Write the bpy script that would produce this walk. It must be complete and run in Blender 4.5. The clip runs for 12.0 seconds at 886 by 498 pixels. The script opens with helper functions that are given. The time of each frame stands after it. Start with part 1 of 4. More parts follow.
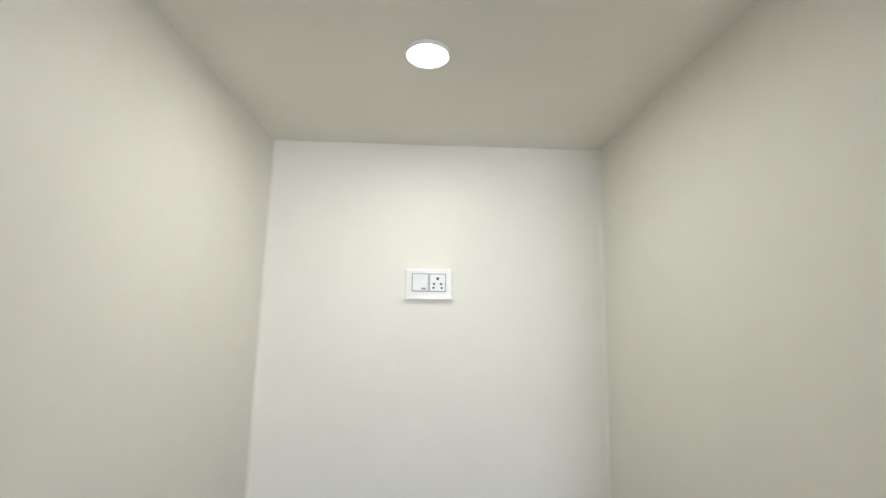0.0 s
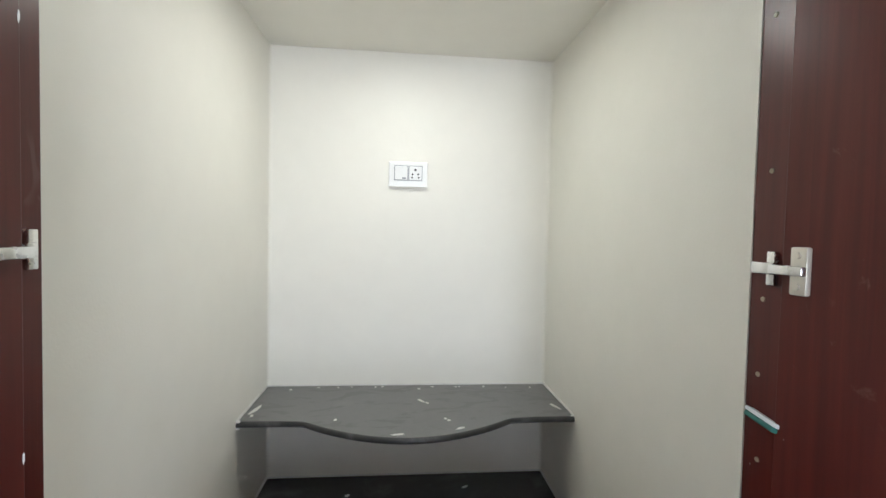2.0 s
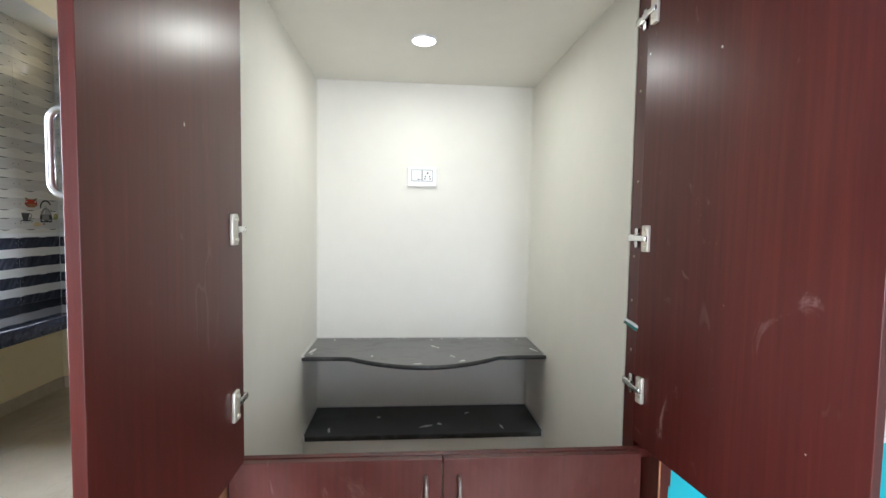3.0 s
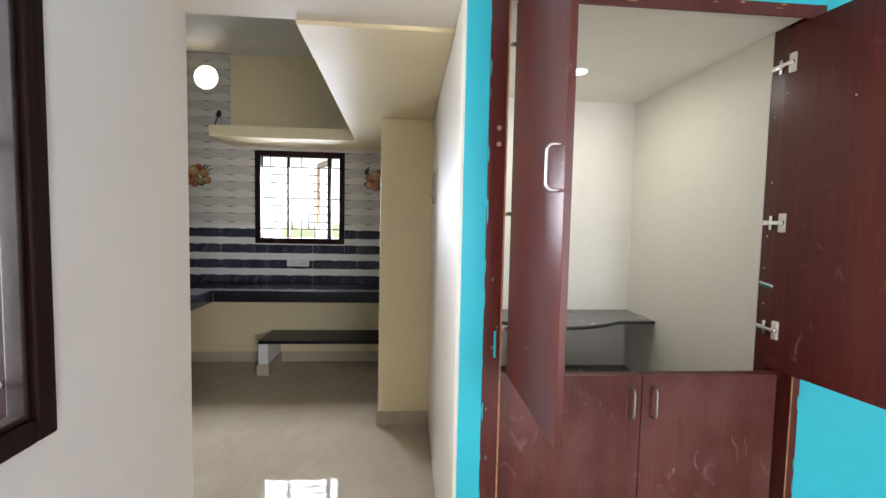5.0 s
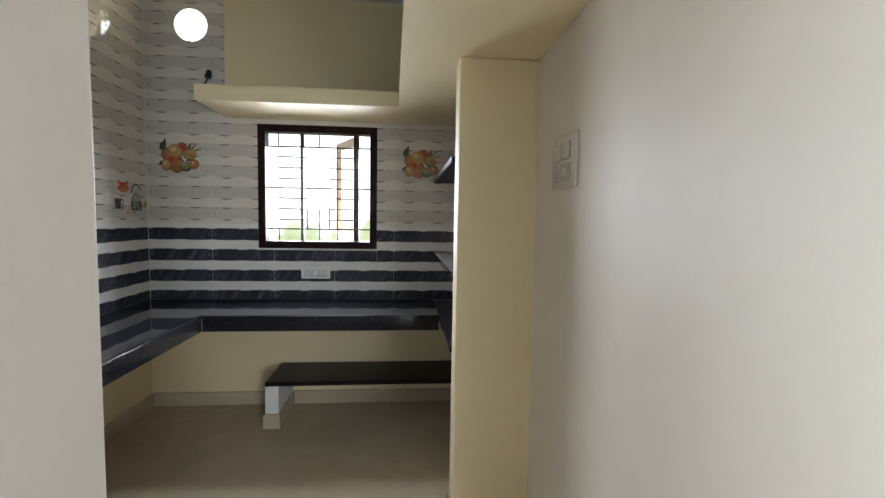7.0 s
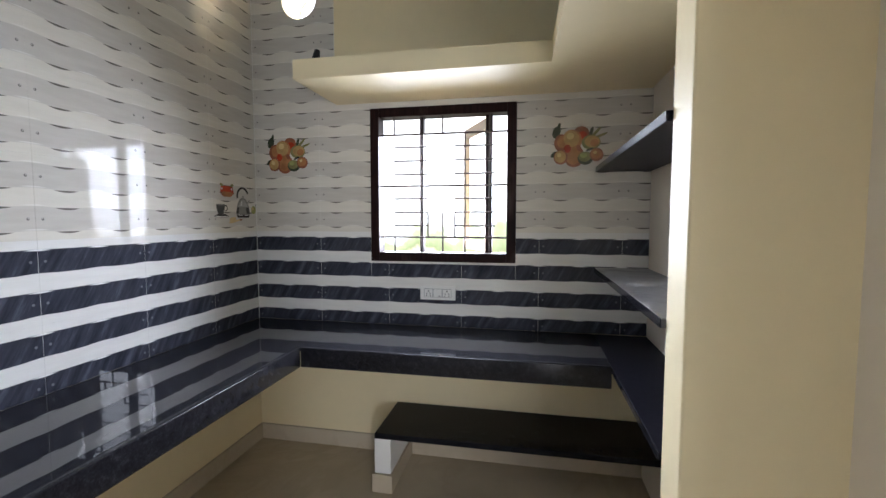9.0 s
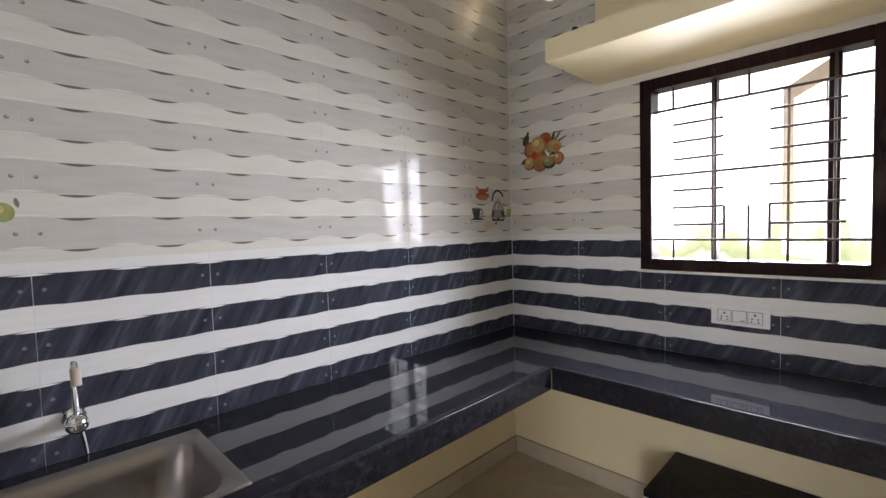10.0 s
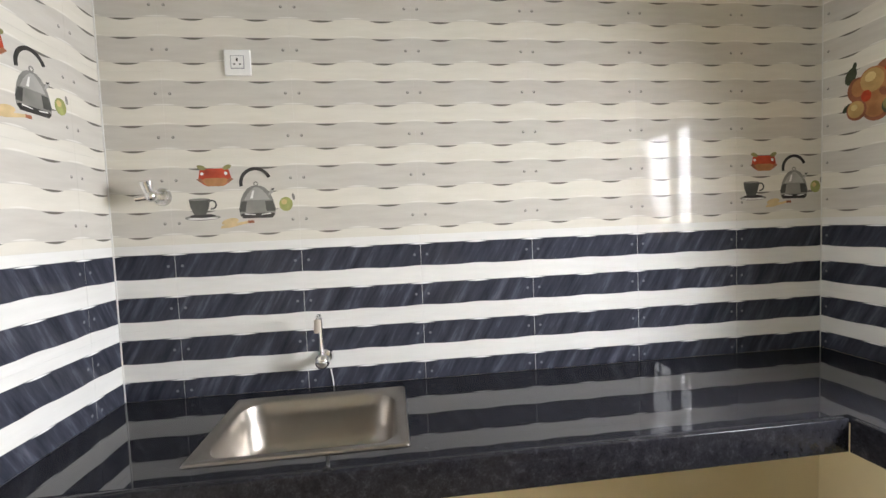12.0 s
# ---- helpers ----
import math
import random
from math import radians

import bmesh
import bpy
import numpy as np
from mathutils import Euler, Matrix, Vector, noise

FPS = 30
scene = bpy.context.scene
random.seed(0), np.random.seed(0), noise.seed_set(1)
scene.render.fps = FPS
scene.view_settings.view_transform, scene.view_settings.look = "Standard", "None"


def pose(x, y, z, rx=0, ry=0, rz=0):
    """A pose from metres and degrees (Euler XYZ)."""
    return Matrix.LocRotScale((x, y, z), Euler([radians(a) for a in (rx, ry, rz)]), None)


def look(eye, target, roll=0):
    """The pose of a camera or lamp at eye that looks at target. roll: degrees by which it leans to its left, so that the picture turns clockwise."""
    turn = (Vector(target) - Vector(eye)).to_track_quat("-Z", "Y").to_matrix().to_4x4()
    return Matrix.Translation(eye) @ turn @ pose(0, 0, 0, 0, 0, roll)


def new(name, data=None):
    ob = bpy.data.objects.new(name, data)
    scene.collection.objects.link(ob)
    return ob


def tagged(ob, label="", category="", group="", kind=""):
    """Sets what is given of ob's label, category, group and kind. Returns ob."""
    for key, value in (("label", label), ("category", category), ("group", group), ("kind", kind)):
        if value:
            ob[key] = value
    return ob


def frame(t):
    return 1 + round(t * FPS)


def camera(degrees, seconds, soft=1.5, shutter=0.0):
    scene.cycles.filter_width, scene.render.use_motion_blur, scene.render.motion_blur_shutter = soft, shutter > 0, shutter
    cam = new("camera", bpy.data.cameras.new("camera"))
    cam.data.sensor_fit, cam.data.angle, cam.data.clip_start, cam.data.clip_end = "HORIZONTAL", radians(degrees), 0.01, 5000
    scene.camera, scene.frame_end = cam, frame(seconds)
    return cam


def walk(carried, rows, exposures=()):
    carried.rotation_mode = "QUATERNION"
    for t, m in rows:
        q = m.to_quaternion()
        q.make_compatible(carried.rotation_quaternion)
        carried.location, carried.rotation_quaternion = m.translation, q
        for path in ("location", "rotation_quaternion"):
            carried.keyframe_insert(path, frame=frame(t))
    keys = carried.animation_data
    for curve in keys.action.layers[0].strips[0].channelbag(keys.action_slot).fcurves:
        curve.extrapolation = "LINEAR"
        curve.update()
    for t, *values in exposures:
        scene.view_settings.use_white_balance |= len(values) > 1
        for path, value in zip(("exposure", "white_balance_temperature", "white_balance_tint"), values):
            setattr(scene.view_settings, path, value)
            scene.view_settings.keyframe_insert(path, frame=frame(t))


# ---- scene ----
cam = camera(90.5, 12.0)
PATH = [
    (0, (0.072, -0.207, 1.64), (0.133, 1.771, 1.931), 1.2),
    (0.5, (0.061, -0.179, 1.605), (0.153, 1.798, 1.896), 1.0),
    (1, (0.058, -0.17, 1.517), (0.183, 1.825, 1.573), 0.8),
    (1.5, (0.056, -0.300, 1.490), (0.223, 1.693, 1.486), 1.4),
    (2, (0.052, -0.512, 1.512), (0.241, 1.478, 1.441), 1.3),
    (2.5, (0.036, -0.751, 1.504), (0.207, 1.238, 1.398), 1.0),
    (4.3, (-0.365, -1.495, 1.476), (-0.217, 0.496, 1.359), 1.0),
    (4.5, (-0.484, -1.5, 1.464), (-0.334, 0.491, 1.346), 1.1),
    (5, (-0.733, -1.43, 1.45), (-0.572, 0.56, 1.325), 1.2),
    (5.5, (-0.929, -1.243, 1.453), (-0.765, 0.746, 1.324), 1.2),
    (6, (-1.063, -0.988, 1.452), (-0.896, 1.0, 1.316), 1.0),
    (6.5, (-1.159, -0.668, 1.446), (-0.977, 1.319, 1.312), 0.9),
    (6.7, (-1.163, -0.531, 1.434), (-0.983, 1.456, 1.299), 0.9),
    (8.3, (-1.251, 0.337, 1.474), (-1.076, 2.324, 1.33), 1.0),
    (8.5, (-1.29, 0.369, 1.447), (-1.192, 2.362, 1.317), 0.6),
    (9, (-1.285, 0.512, 1.451), (-1.676, 2.469, 1.316), -0.0),
    (9.5, (-1.308, 0.66, 1.442), (-2.253, 2.418, 1.315), -0.9),
    (10, (-1.397, 0.829, 1.439), (-2.809, 2.241, 1.336), -1.7),
    (10.5, (-1.404, 0.96, 1.42), (-3.172, 1.891, 1.336), -2.0),
    (11, (-1.35, 1.102, 1.419), (-3.301, 1.534, 1.328), -2.1),
    (11.5, (-1.323, 1.182, 1.404), (-3.3, 1.478, 1.341), -2.3),
    (12, (-1.329, 1.209, 1.411), (-3.312, 1.445, 1.298), -2.3),
]
walk(cam, [(t, look(e, g, r)) for t, e, g, r in PATH],
     exposures=[(0.0, -0.55, 6000, 10), (1.5, -0.55, 6000, 10), (2.5, -0.24, 5700, 9), (4.3, -0.42, 6250, 12), (6.0, -0.40, 6250, 12), (6.7, -0.50, 6200, 9), (8.3, 0.02, 6050, 11),
                (9.0, -0.12, 6050, 12), (9.7, -0.12, 6300, 15), (10.5, 0.06, 6600, 13), (11.0, 0.34, 6800, 10), (12.0, 0.44, 6800, 10)])

# ---------------------------------------------------------------- world, lamps
world = bpy.data.worlds.new("sky")
scene.world = world
world.use_nodes = True
wn = world.node_tree.nodes
sky = wn.new("ShaderNodeTexSky")
sky.sky_type = "NISHITA"
sky.sun_disc = False
sky.sun_elevation, sky.sun_rotation = radians(58), radians(200)
world.node_tree.links.new(sky.outputs[0], wn["Background"].inputs[0])
wn["Background"].inputs[1].default_value = 0.12

sun_data = bpy.data.lights.new("sun", "SUN")
sun_data.energy, sun_data.angle, sun_data.color = 3.0, radians(0.5), (1.0, 0.95, 0.87)
sun_lamp = new("sun", sun_data)
sun_lamp.matrix_world = look((0, -6, 10), (0, 0, 0))


def area_lamp(name, eye, target, w, h, watts, color, spread=180):
    d = bpy.data.lights.new(name, "AREA")
    d.shape, d.size, d.size_y, d.energy, d.color = "RECTANGLE", w, h, watts, color
    d.spread = radians(spread)
    ob = new(name, d)
    ob.matrix_world = look(eye, target)
    return ob


# sky light standing in the kitchen window and the hall window
area_lamp("kitchen_window_skylight", (-1.805, 3.37, 1.62), (-1.855, 2.37, 0.92), 1.15, 0.84, 142, (0.92, 0.965, 1.05), 146)
area_lamp("hall_window_skylight", (-2.7, -0.9, 1.7), (-1.5, -0.9, 1.55), 2.0, 1.8, 360, (0.90, 0.95, 1.0))
# fill lamp added out of view in the south to brighten hall and kitchen
area_lamp("hall_south_fill", (0.77, -4.7, 1.25), (0.2, 0.0, 1.2), 1.2, 2.2, 150, (0.95, 0.96, 1.0))
# light of the round vent hole
area_lamp("vent_skylight", (-2.692, 3.27, 2.787), (-2.692, 0.0, 2.787), 0.16, 0.16, 2.4, (1, 1, 1))
# LED downlight of the niche
d = bpy.data.lights.new("niche_downlight_beam", "AREA")
d.shape, d.size, d.energy, d.color = "DISK", 0.078, 5.0, (1.0, 0.962, 0.82)
d.spread = radians(180)
niche_beam = new("niche_downlight_beam", d)
niche_beam.matrix_world = look((0.058, 0.64, 2.153), (0.058, 0.64, 0))

# ---------------------------------------------------------------- materials
MATS = {}


class Nodes:
    """Short hand for building one node material."""

    def __init__(self, name, rough=0.5, metal=0.0, spec=0.5, coat=0.0):
        self.mat = bpy.data.materials.new(name)
        self.mat.use_nodes = True
        self.t = self.mat.node_tree
        self.b = self.t.nodes["Principled BSDF"]
        self.set("Roughness", rough), self.set("Metallic", metal), self.set("Specular IOR Level", spec), self.set("Coat Weight", coat)
        MATS[name] = self.mat

    def set(self, key, value):
        if isinstance(value, bpy.types.NodeSocket):
            self.t.links.new(value, self.b.inputs[key])
        else:
            self.b.inputs[key].default_value = value

    def node(self, kind, **inputs):
        n = self.t.nodes.new(kind)
        for k, v in inputs.items():
            self.wire(n.inputs[k.replace("_", " ")], v)
        return n

    def wire(self, sock, v):
        if isinstance(v, bpy.types.NodeSocket):
            self.t.links.new(v, sock)
        else:
            sock.default_value = v

    def math(self, op, a, b=0.0, c=0.0, clamp=False):
        n = self.t.nodes.new("ShaderNodeMath")
        n.operation, n.use_clamp = op, clamp
        for i, v in enumerate((a, b, c)):
            self.wire(n.inputs[i], v)
        return n.outputs[0]

    def pos(self, scale=(1, 1, 1), local=False):
        src = self.t.nodes.new("ShaderNodeTexCoord").outputs["Object"] if local else self.t.nodes.new("ShaderNodeNewGeometry").outputs["Position"]
        m = self.t.nodes.new("ShaderNodeMapping")
        m.inputs["Scale"].default_value = scale
        self.t.links.new(src, m.inputs["Vector"])
        return m.outputs[0]

    def noise(self, scale, detail=4, vec=None, rough=0.55, distort=0.0):
        n = self.node("ShaderNodeTexNoise", Scale=scale, Detail=detail, Roughness=rough, Distortion=distort)
        self.t.links.new(vec if vec is not None else self.pos(), n.inputs["Vector"])
        return n.outputs["Fac"]

    def ramp(self, fac, stops):
        n = self.t.nodes.new("ShaderNodeValToRGB")
        e = n.color_ramp.elements
        while len(e) < len(stops):
            e.new(0.5)
        for el, (p, c) in zip(e, stops):
            el.position, el.color = p, (*c, 1)
        self.t.links.new(fac, n.inputs[0])
        return n.outputs[0]

    def mix(self, fac, a, b):
        n = self.t.nodes.new("ShaderNodeMix")
        n.data_type = "RGBA"
        self.wire(n.inputs[0], fac)
        for s, v in ((n.inputs[6], a), (n.inputs[7], b)):
            self.wire(s, v if isinstance(v, bpy.types.NodeSocket) else (*v, 1))
        return n.outputs[2]

    def step(self, v, lo, hi):
        n = self.node("ShaderNodeMapRange")
        n.interpolation_type = "SMOOTHSTEP"
        self.wire(n.inputs[0], v), self.wire(n.inputs[1], lo), self.wire(n.inputs[2], hi)
        return n.outputs[0]

    def bump(self, height, strength, dist):
        n = self.node("ShaderNodeBump", Height=height, Strength=strength, Distance=dist)
        self.t.links.new(n.outputs[0], self.b.inputs["Normal"])

    def color(self, v):
        self.set("Base Color", v if isinstance(v, bpy.types.NodeSocket) else (*v, 1))


def paint(name, c, rough=0.55, vary=0.05):
    """Roller-painted plaster: faint stains, orange peel, trowel waves."""
    n = Nodes(name, rough, spec=0.35)
    big = n.noise(1.7, 3)
    small = n.noise(14, 5)
    f = n.math("MULTIPLY_ADD", small, 0.35, n.math("MULTIPLY", big, 0.65))
    lo = tuple(max(0, v * (1 - vary)) for v in c)
    hi = tuple(min(1, v * (1 + vary)) for v in c)
    n.color(n.ramp(f, [(0.3, lo), (0.7, hi)]))
    h = n.math("ADD", n.math("MULTIPLY", n.noise(5, 2), 1.5), n.math("MULTIPLY", n.noise(160, 3), 0.12))
    n.bump(h, 0.25, 0.01)
    return n.mat


paint("niche_paint", (0.80, 0.78, 0.71), 0.5, 0.03)
paint("cream_paint", (0.83, 0.72, 0.47), 0.5, 0.04)
paint("passage_paint", (0.79, 0.73, 0.625), 0.55, 0.03)
paint("jamb_paint", (0.77, 0.73, 0.68), 0.55, 0.03)
paint("hall_paint", (0.76, 0.72, 0.70), 0.5, 0.03)
paint("teal_paint", (0.035, 0.50, 0.60), 0.4, 0.05)
paint("ceiling_paint", (0.78, 0.77, 0.74), 0.6, 0.03)
paint("white_paint", (0.80, 0.80, 0.79), 0.45, 0.04)


def marble():
    n = Nodes("marble_floor", 0.06, spec=0.075)
    warp = n.noise(1.3, 4, distort=1.2)
    p = n.node("ShaderNodeVectorMath")
    p.operation = "ADD"
    n.wire(p.inputs[0], n.pos((1.0, 0.55, 1.0)))
    n.wire(p.inputs[1], warp)
    v = n.noise(1.15, 5, p.outputs[0], 0.52, 0.6)
    vein = n.math("SUBTRACT", 1.0, n.math("MULTIPLY", n.math("ABSOLUTE", n.math("SUBTRACT", v, 0.5)), 22.0), clamp=True)
    cloud = n.ramp(n.noise(2.2, 5), [(0.3, (0.49, 0.415, 0.305)), (0.7, (0.575, 0.50, 0.38))])
    n.color(n.mix(n.math("MULTIPLY", vein, 0.28), cloud, (0.40, 0.33, 0.23)))
    n.set("Roughness", n.math("MULTIPLY_ADD", n.noise(9, 4), 0.030, 0.010))
    return n.mat


marble()


def granite(name, base, fleck, rough, dust=0.0, mid=1.7):
    n = Nodes(name, rough, spec=0.5)
    f = n.noise(190, 6, rough=0.7)
    g = n.noise(38, 5, rough=0.65, distort=0.5)
    c = n.ramp(n.math("MULTIPLY_ADD", g, 0.55, n.math("MULTIPLY", f, 0.45)), [(0.38, base), (0.54, tuple(v * mid for v in base)), (0.66, fleck)])
    if dust:
        d = n.step(n.noise(6, 6, distort=0.6), 0.50, 0.72)
        c = n.mix(n.math("MULTIPLY", d, dust), c, (0.35, 0.345, 0.34))
        sweep = n.step(n.noise(5, 5, n.pos((1.0, 2.6, 1.0)), 0.6, 2.2), 0.52, 0.60)
        c = n.mix(n.math("MULTIPLY", sweep, 0.22), c, (0.03, 0.03, 0.03))
        n.set("Roughness", n.math("MULTIPLY_ADD", d, 0.35, rough))
    n.color(c)
    return n.mat


granite("black_granite", (0.010, 0.010, 0.012), (0.040, 0.041, 0.048), 0.016, mid=2.2)
granite("granite_edge", (0.008, 0.008, 0.010), (0.042, 0.042, 0.050), 0.16, mid=2.4)
MATS["granite_edge"].node_tree.nodes["Principled BSDF"].inputs["Specular IOR Level"].default_value = 0.16
granite("black_stone", (0.006, 0.006, 0.010), (0.018, 0.018, 0.024), 0.35)
MATS["black_stone"].node_tree.nodes["Principled BSDF"].inputs["Specular IOR Level"].default_value = 0.10
granite("black_slab", (0.007, 0.007, 0.009), (0.02, 0.02, 0.022), 0.13)
MATS["black_slab"].node_tree.nodes["Principled BSDF"].inputs["Specular IOR Level"].default_value = 0.09
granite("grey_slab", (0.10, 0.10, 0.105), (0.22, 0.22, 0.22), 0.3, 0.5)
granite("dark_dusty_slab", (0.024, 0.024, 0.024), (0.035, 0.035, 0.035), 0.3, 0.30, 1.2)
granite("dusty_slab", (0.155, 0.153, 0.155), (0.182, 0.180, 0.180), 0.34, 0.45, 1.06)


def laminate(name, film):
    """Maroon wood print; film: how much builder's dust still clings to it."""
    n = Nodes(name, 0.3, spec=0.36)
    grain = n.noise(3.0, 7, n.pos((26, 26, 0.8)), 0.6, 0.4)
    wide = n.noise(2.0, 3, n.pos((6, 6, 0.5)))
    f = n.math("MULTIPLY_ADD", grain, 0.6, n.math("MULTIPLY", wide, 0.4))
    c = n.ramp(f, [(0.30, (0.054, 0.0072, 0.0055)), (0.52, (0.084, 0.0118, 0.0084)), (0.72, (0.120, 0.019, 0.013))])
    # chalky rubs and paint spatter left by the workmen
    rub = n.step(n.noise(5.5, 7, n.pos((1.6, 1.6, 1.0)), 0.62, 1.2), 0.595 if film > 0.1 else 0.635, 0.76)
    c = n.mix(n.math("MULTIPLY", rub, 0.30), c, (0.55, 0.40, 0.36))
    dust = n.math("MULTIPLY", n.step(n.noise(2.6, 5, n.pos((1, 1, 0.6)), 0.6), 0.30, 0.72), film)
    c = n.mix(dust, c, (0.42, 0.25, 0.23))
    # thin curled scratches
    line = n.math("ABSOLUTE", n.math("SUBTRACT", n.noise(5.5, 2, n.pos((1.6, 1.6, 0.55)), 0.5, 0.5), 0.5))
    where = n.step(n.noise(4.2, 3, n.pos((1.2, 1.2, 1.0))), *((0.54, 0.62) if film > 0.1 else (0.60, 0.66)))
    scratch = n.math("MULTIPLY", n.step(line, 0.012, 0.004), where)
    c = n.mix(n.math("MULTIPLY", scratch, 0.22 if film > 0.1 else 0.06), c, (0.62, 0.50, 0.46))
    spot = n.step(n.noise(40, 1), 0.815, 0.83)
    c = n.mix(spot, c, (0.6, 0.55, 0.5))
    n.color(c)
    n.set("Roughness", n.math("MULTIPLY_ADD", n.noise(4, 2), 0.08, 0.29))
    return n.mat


laminate("maroon_laminate", 0.03)
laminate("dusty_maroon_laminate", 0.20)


def window_wood():
    n = Nodes("window_wood", 0.48, spec=0.10)
    grain = n.noise(4.0, 6, n.pos((18, 18, 1.5)), 0.6, 0.5)
    c = n.ramp(grain, [(0.3, (0.009, 0.004, 0.004)), (0.7, (0.026, 0.010, 0.009))])
    worn = n.step(n.noise(7, 6, n.pos((1, 1, 0.35))), 0.6, 0.75)
    n.color(n.mix(n.math("MULTIPLY", worn, 0.16), c, (0.26, 0.20, 0.17)))
    return n.mat


window_wood()
worn = Nodes("worn_wood", 0.5, spec=0.2)
worn.color(worn.mix(worn.step(worn.noise(5, 6, worn.pos((1, 1, 0.4)), 0.65), 0.45, 0.70), (0.015, 0.007, 0.006), (0.040, 0.027, 0.022)))


def plain(name, c, rough=0.4, metal=0.0, spec=0.5, vary=0.06, scale=30):
    n = Nodes(name, rough, metal, spec)
    n.color(n.ramp(n.noise(scale, 4), [(0.3, tuple(v * (1 - vary) for v in c)), (0.7, tuple(min(1, v * (1 + vary)) for v in c))]))
    if metal:
        n.set("Roughness", n.math("MULTIPLY_ADD", n.noise(60, 4), 0.12, rough))
    return n.mat


plain("white_plastic", (0.80, 0.80, 0.79), 0.22, vary=0.02)
plain("ivory_plastic", (0.70, 0.66, 0.58), 0.25, vary=0.02)
plain("grey_line", (0.30, 0.31, 0.33), 0.4)
plain("dark_hole", (0.03, 0.03, 0.03), 0.6)
plain("chrome", (0.82, 0.82, 0.82), 0.06, 1.0)
plain("handle_steel", (0.50, 0.48, 0.46), 0.26, 1.0)
plain("hinge_nickel", (0.66, 0.62, 0.54), 0.38, 0.55)
plain("satin_steel", (0.72, 0.72, 0.72), 0.2, 1.0)
plain("spout_sleeve", (0.42, 0.36, 0.30), 0.5)
plain("white_bar", (0.75, 0.75, 0.75), 0.4)
plain("grill_iron", (0.085, 0.065, 0.058), 0.7, spec=0.2)
plain("raw_ply", (0.42, 0.20, 0.10), 0.7, vary=0.3)
plain("black_rubber", (0.012, 0.012, 0.012), 0.55)
plain("paper_white", (0.70, 0.72, 0.75), 0.6)
plain("paper_green", (0.03, 0.14, 0.12), 0.6)
plain("earth", (0.30, 0.25, 0.18), 0.95, vary=0.3, scale=3)
plain("grout", (0.70, 0.70, 0.68), 0.8)
plain("shutter_paint", (0.42, 0.34, 0.25), 0.5)
plain("caulk_white", (0.72, 0.71, 0.68), 0.8)


def steel_sink():
    n = Nodes("sink_steel", 0.2, 1.0)
    n.color(n.ramp(n.noise(3, 3), [(0.3, (0.29, 0.265, 0.24)), (0.7, (0.37, 0.345, 0.315))]))
    n.set("Roughness", n.math("MULTIPLY_ADD", n.noise(6, 3), 0.08, 0.31))
    return n.mat


steel_sink()


def emitter(name, c, strength):
    m = bpy.data.materials.new(name)
    m.use_nodes = True
    t = m.node_tree
    e = t.nodes.new("ShaderNodeEmission")
    e.inputs[0].default_value, e.inputs[1].default_value = (*c, 1), strength
    t.links.new(e.outputs[0], t.nodes["Material Output"].inputs[0])
    MATS[name] = m


emitter("led_diffuser", (1.0, 0.97, 0.93), 9.0)


def outdoors():
    """Hazy daylight beyond the window: white sky, pale ground, a low row of shrubs."""
    m = bpy.data.materials.new("bright_outdoors")
    m.use_nodes = True
    t = m.node_tree
    e = t.nodes.new("ShaderNodeEmission")
    geo = t.nodes.new("ShaderNodeNewGeometry")
    sep = t.nodes.new("ShaderNodeSeparateXYZ")
    t.links.new(geo.outputs["Position"], sep.inputs[0])
    ns = t.nodes.new("ShaderNodeTexNoise")
    ns.inputs["Scale"].default_value, ns.inputs["Detail"].default_value = 1.1, 6
    t.links.new(geo.outputs["Position"], ns.inputs["Vector"])
    mad = t.nodes.new("ShaderNodeMath")
    mad.operation = "MULTIPLY_ADD"
    mad.inputs[1].default_value = 2.2
    t.links.new(ns.outputs["Fac"], mad.inputs[0])
    t.links.new(sep.outputs[2], mad.inputs[2])
    rp = t.nodes.new("ShaderNodeMapRange")
    rp.inputs[1].default_value, rp.inputs[2].default_value = -1.0, 4.0
    t.links.new(mad.outputs[0], rp.inputs[0])
    cr = t.nodes.new("ShaderNodeValToRGB")
    el = cr.color_ramp.elements
    while len(el) < 5:
        el.new(0.5)
    for q, (p, c) in zip(el, ((0.0, (0.48, 0.45, 0.39)), (0.49, (0.52, 0.49, 0.43)), (0.53, (0.25, 0.28, 0.14)), (0.60, (0.36, 0.40, 0.25)), (0.64, (1, 1, 1)))):
        q.position, q.color = p, (*c, 1)
    t.links.new(rp.outputs[0], cr.inputs[0])
    t.links.new(cr.outputs[0], e.inputs[0])
    e.inputs[1].default_value = 3.2
    t.links.new(e.outputs[0], t.nodes["Material Output"].inputs[0])
    MATS["bright_outdoors"] = m


outdoors()

TW, TH, ZC = 0.4455, 0.307, 1.298      # tile width, tile height, centre of the highest dark stripe
PERIOD = TH / 2


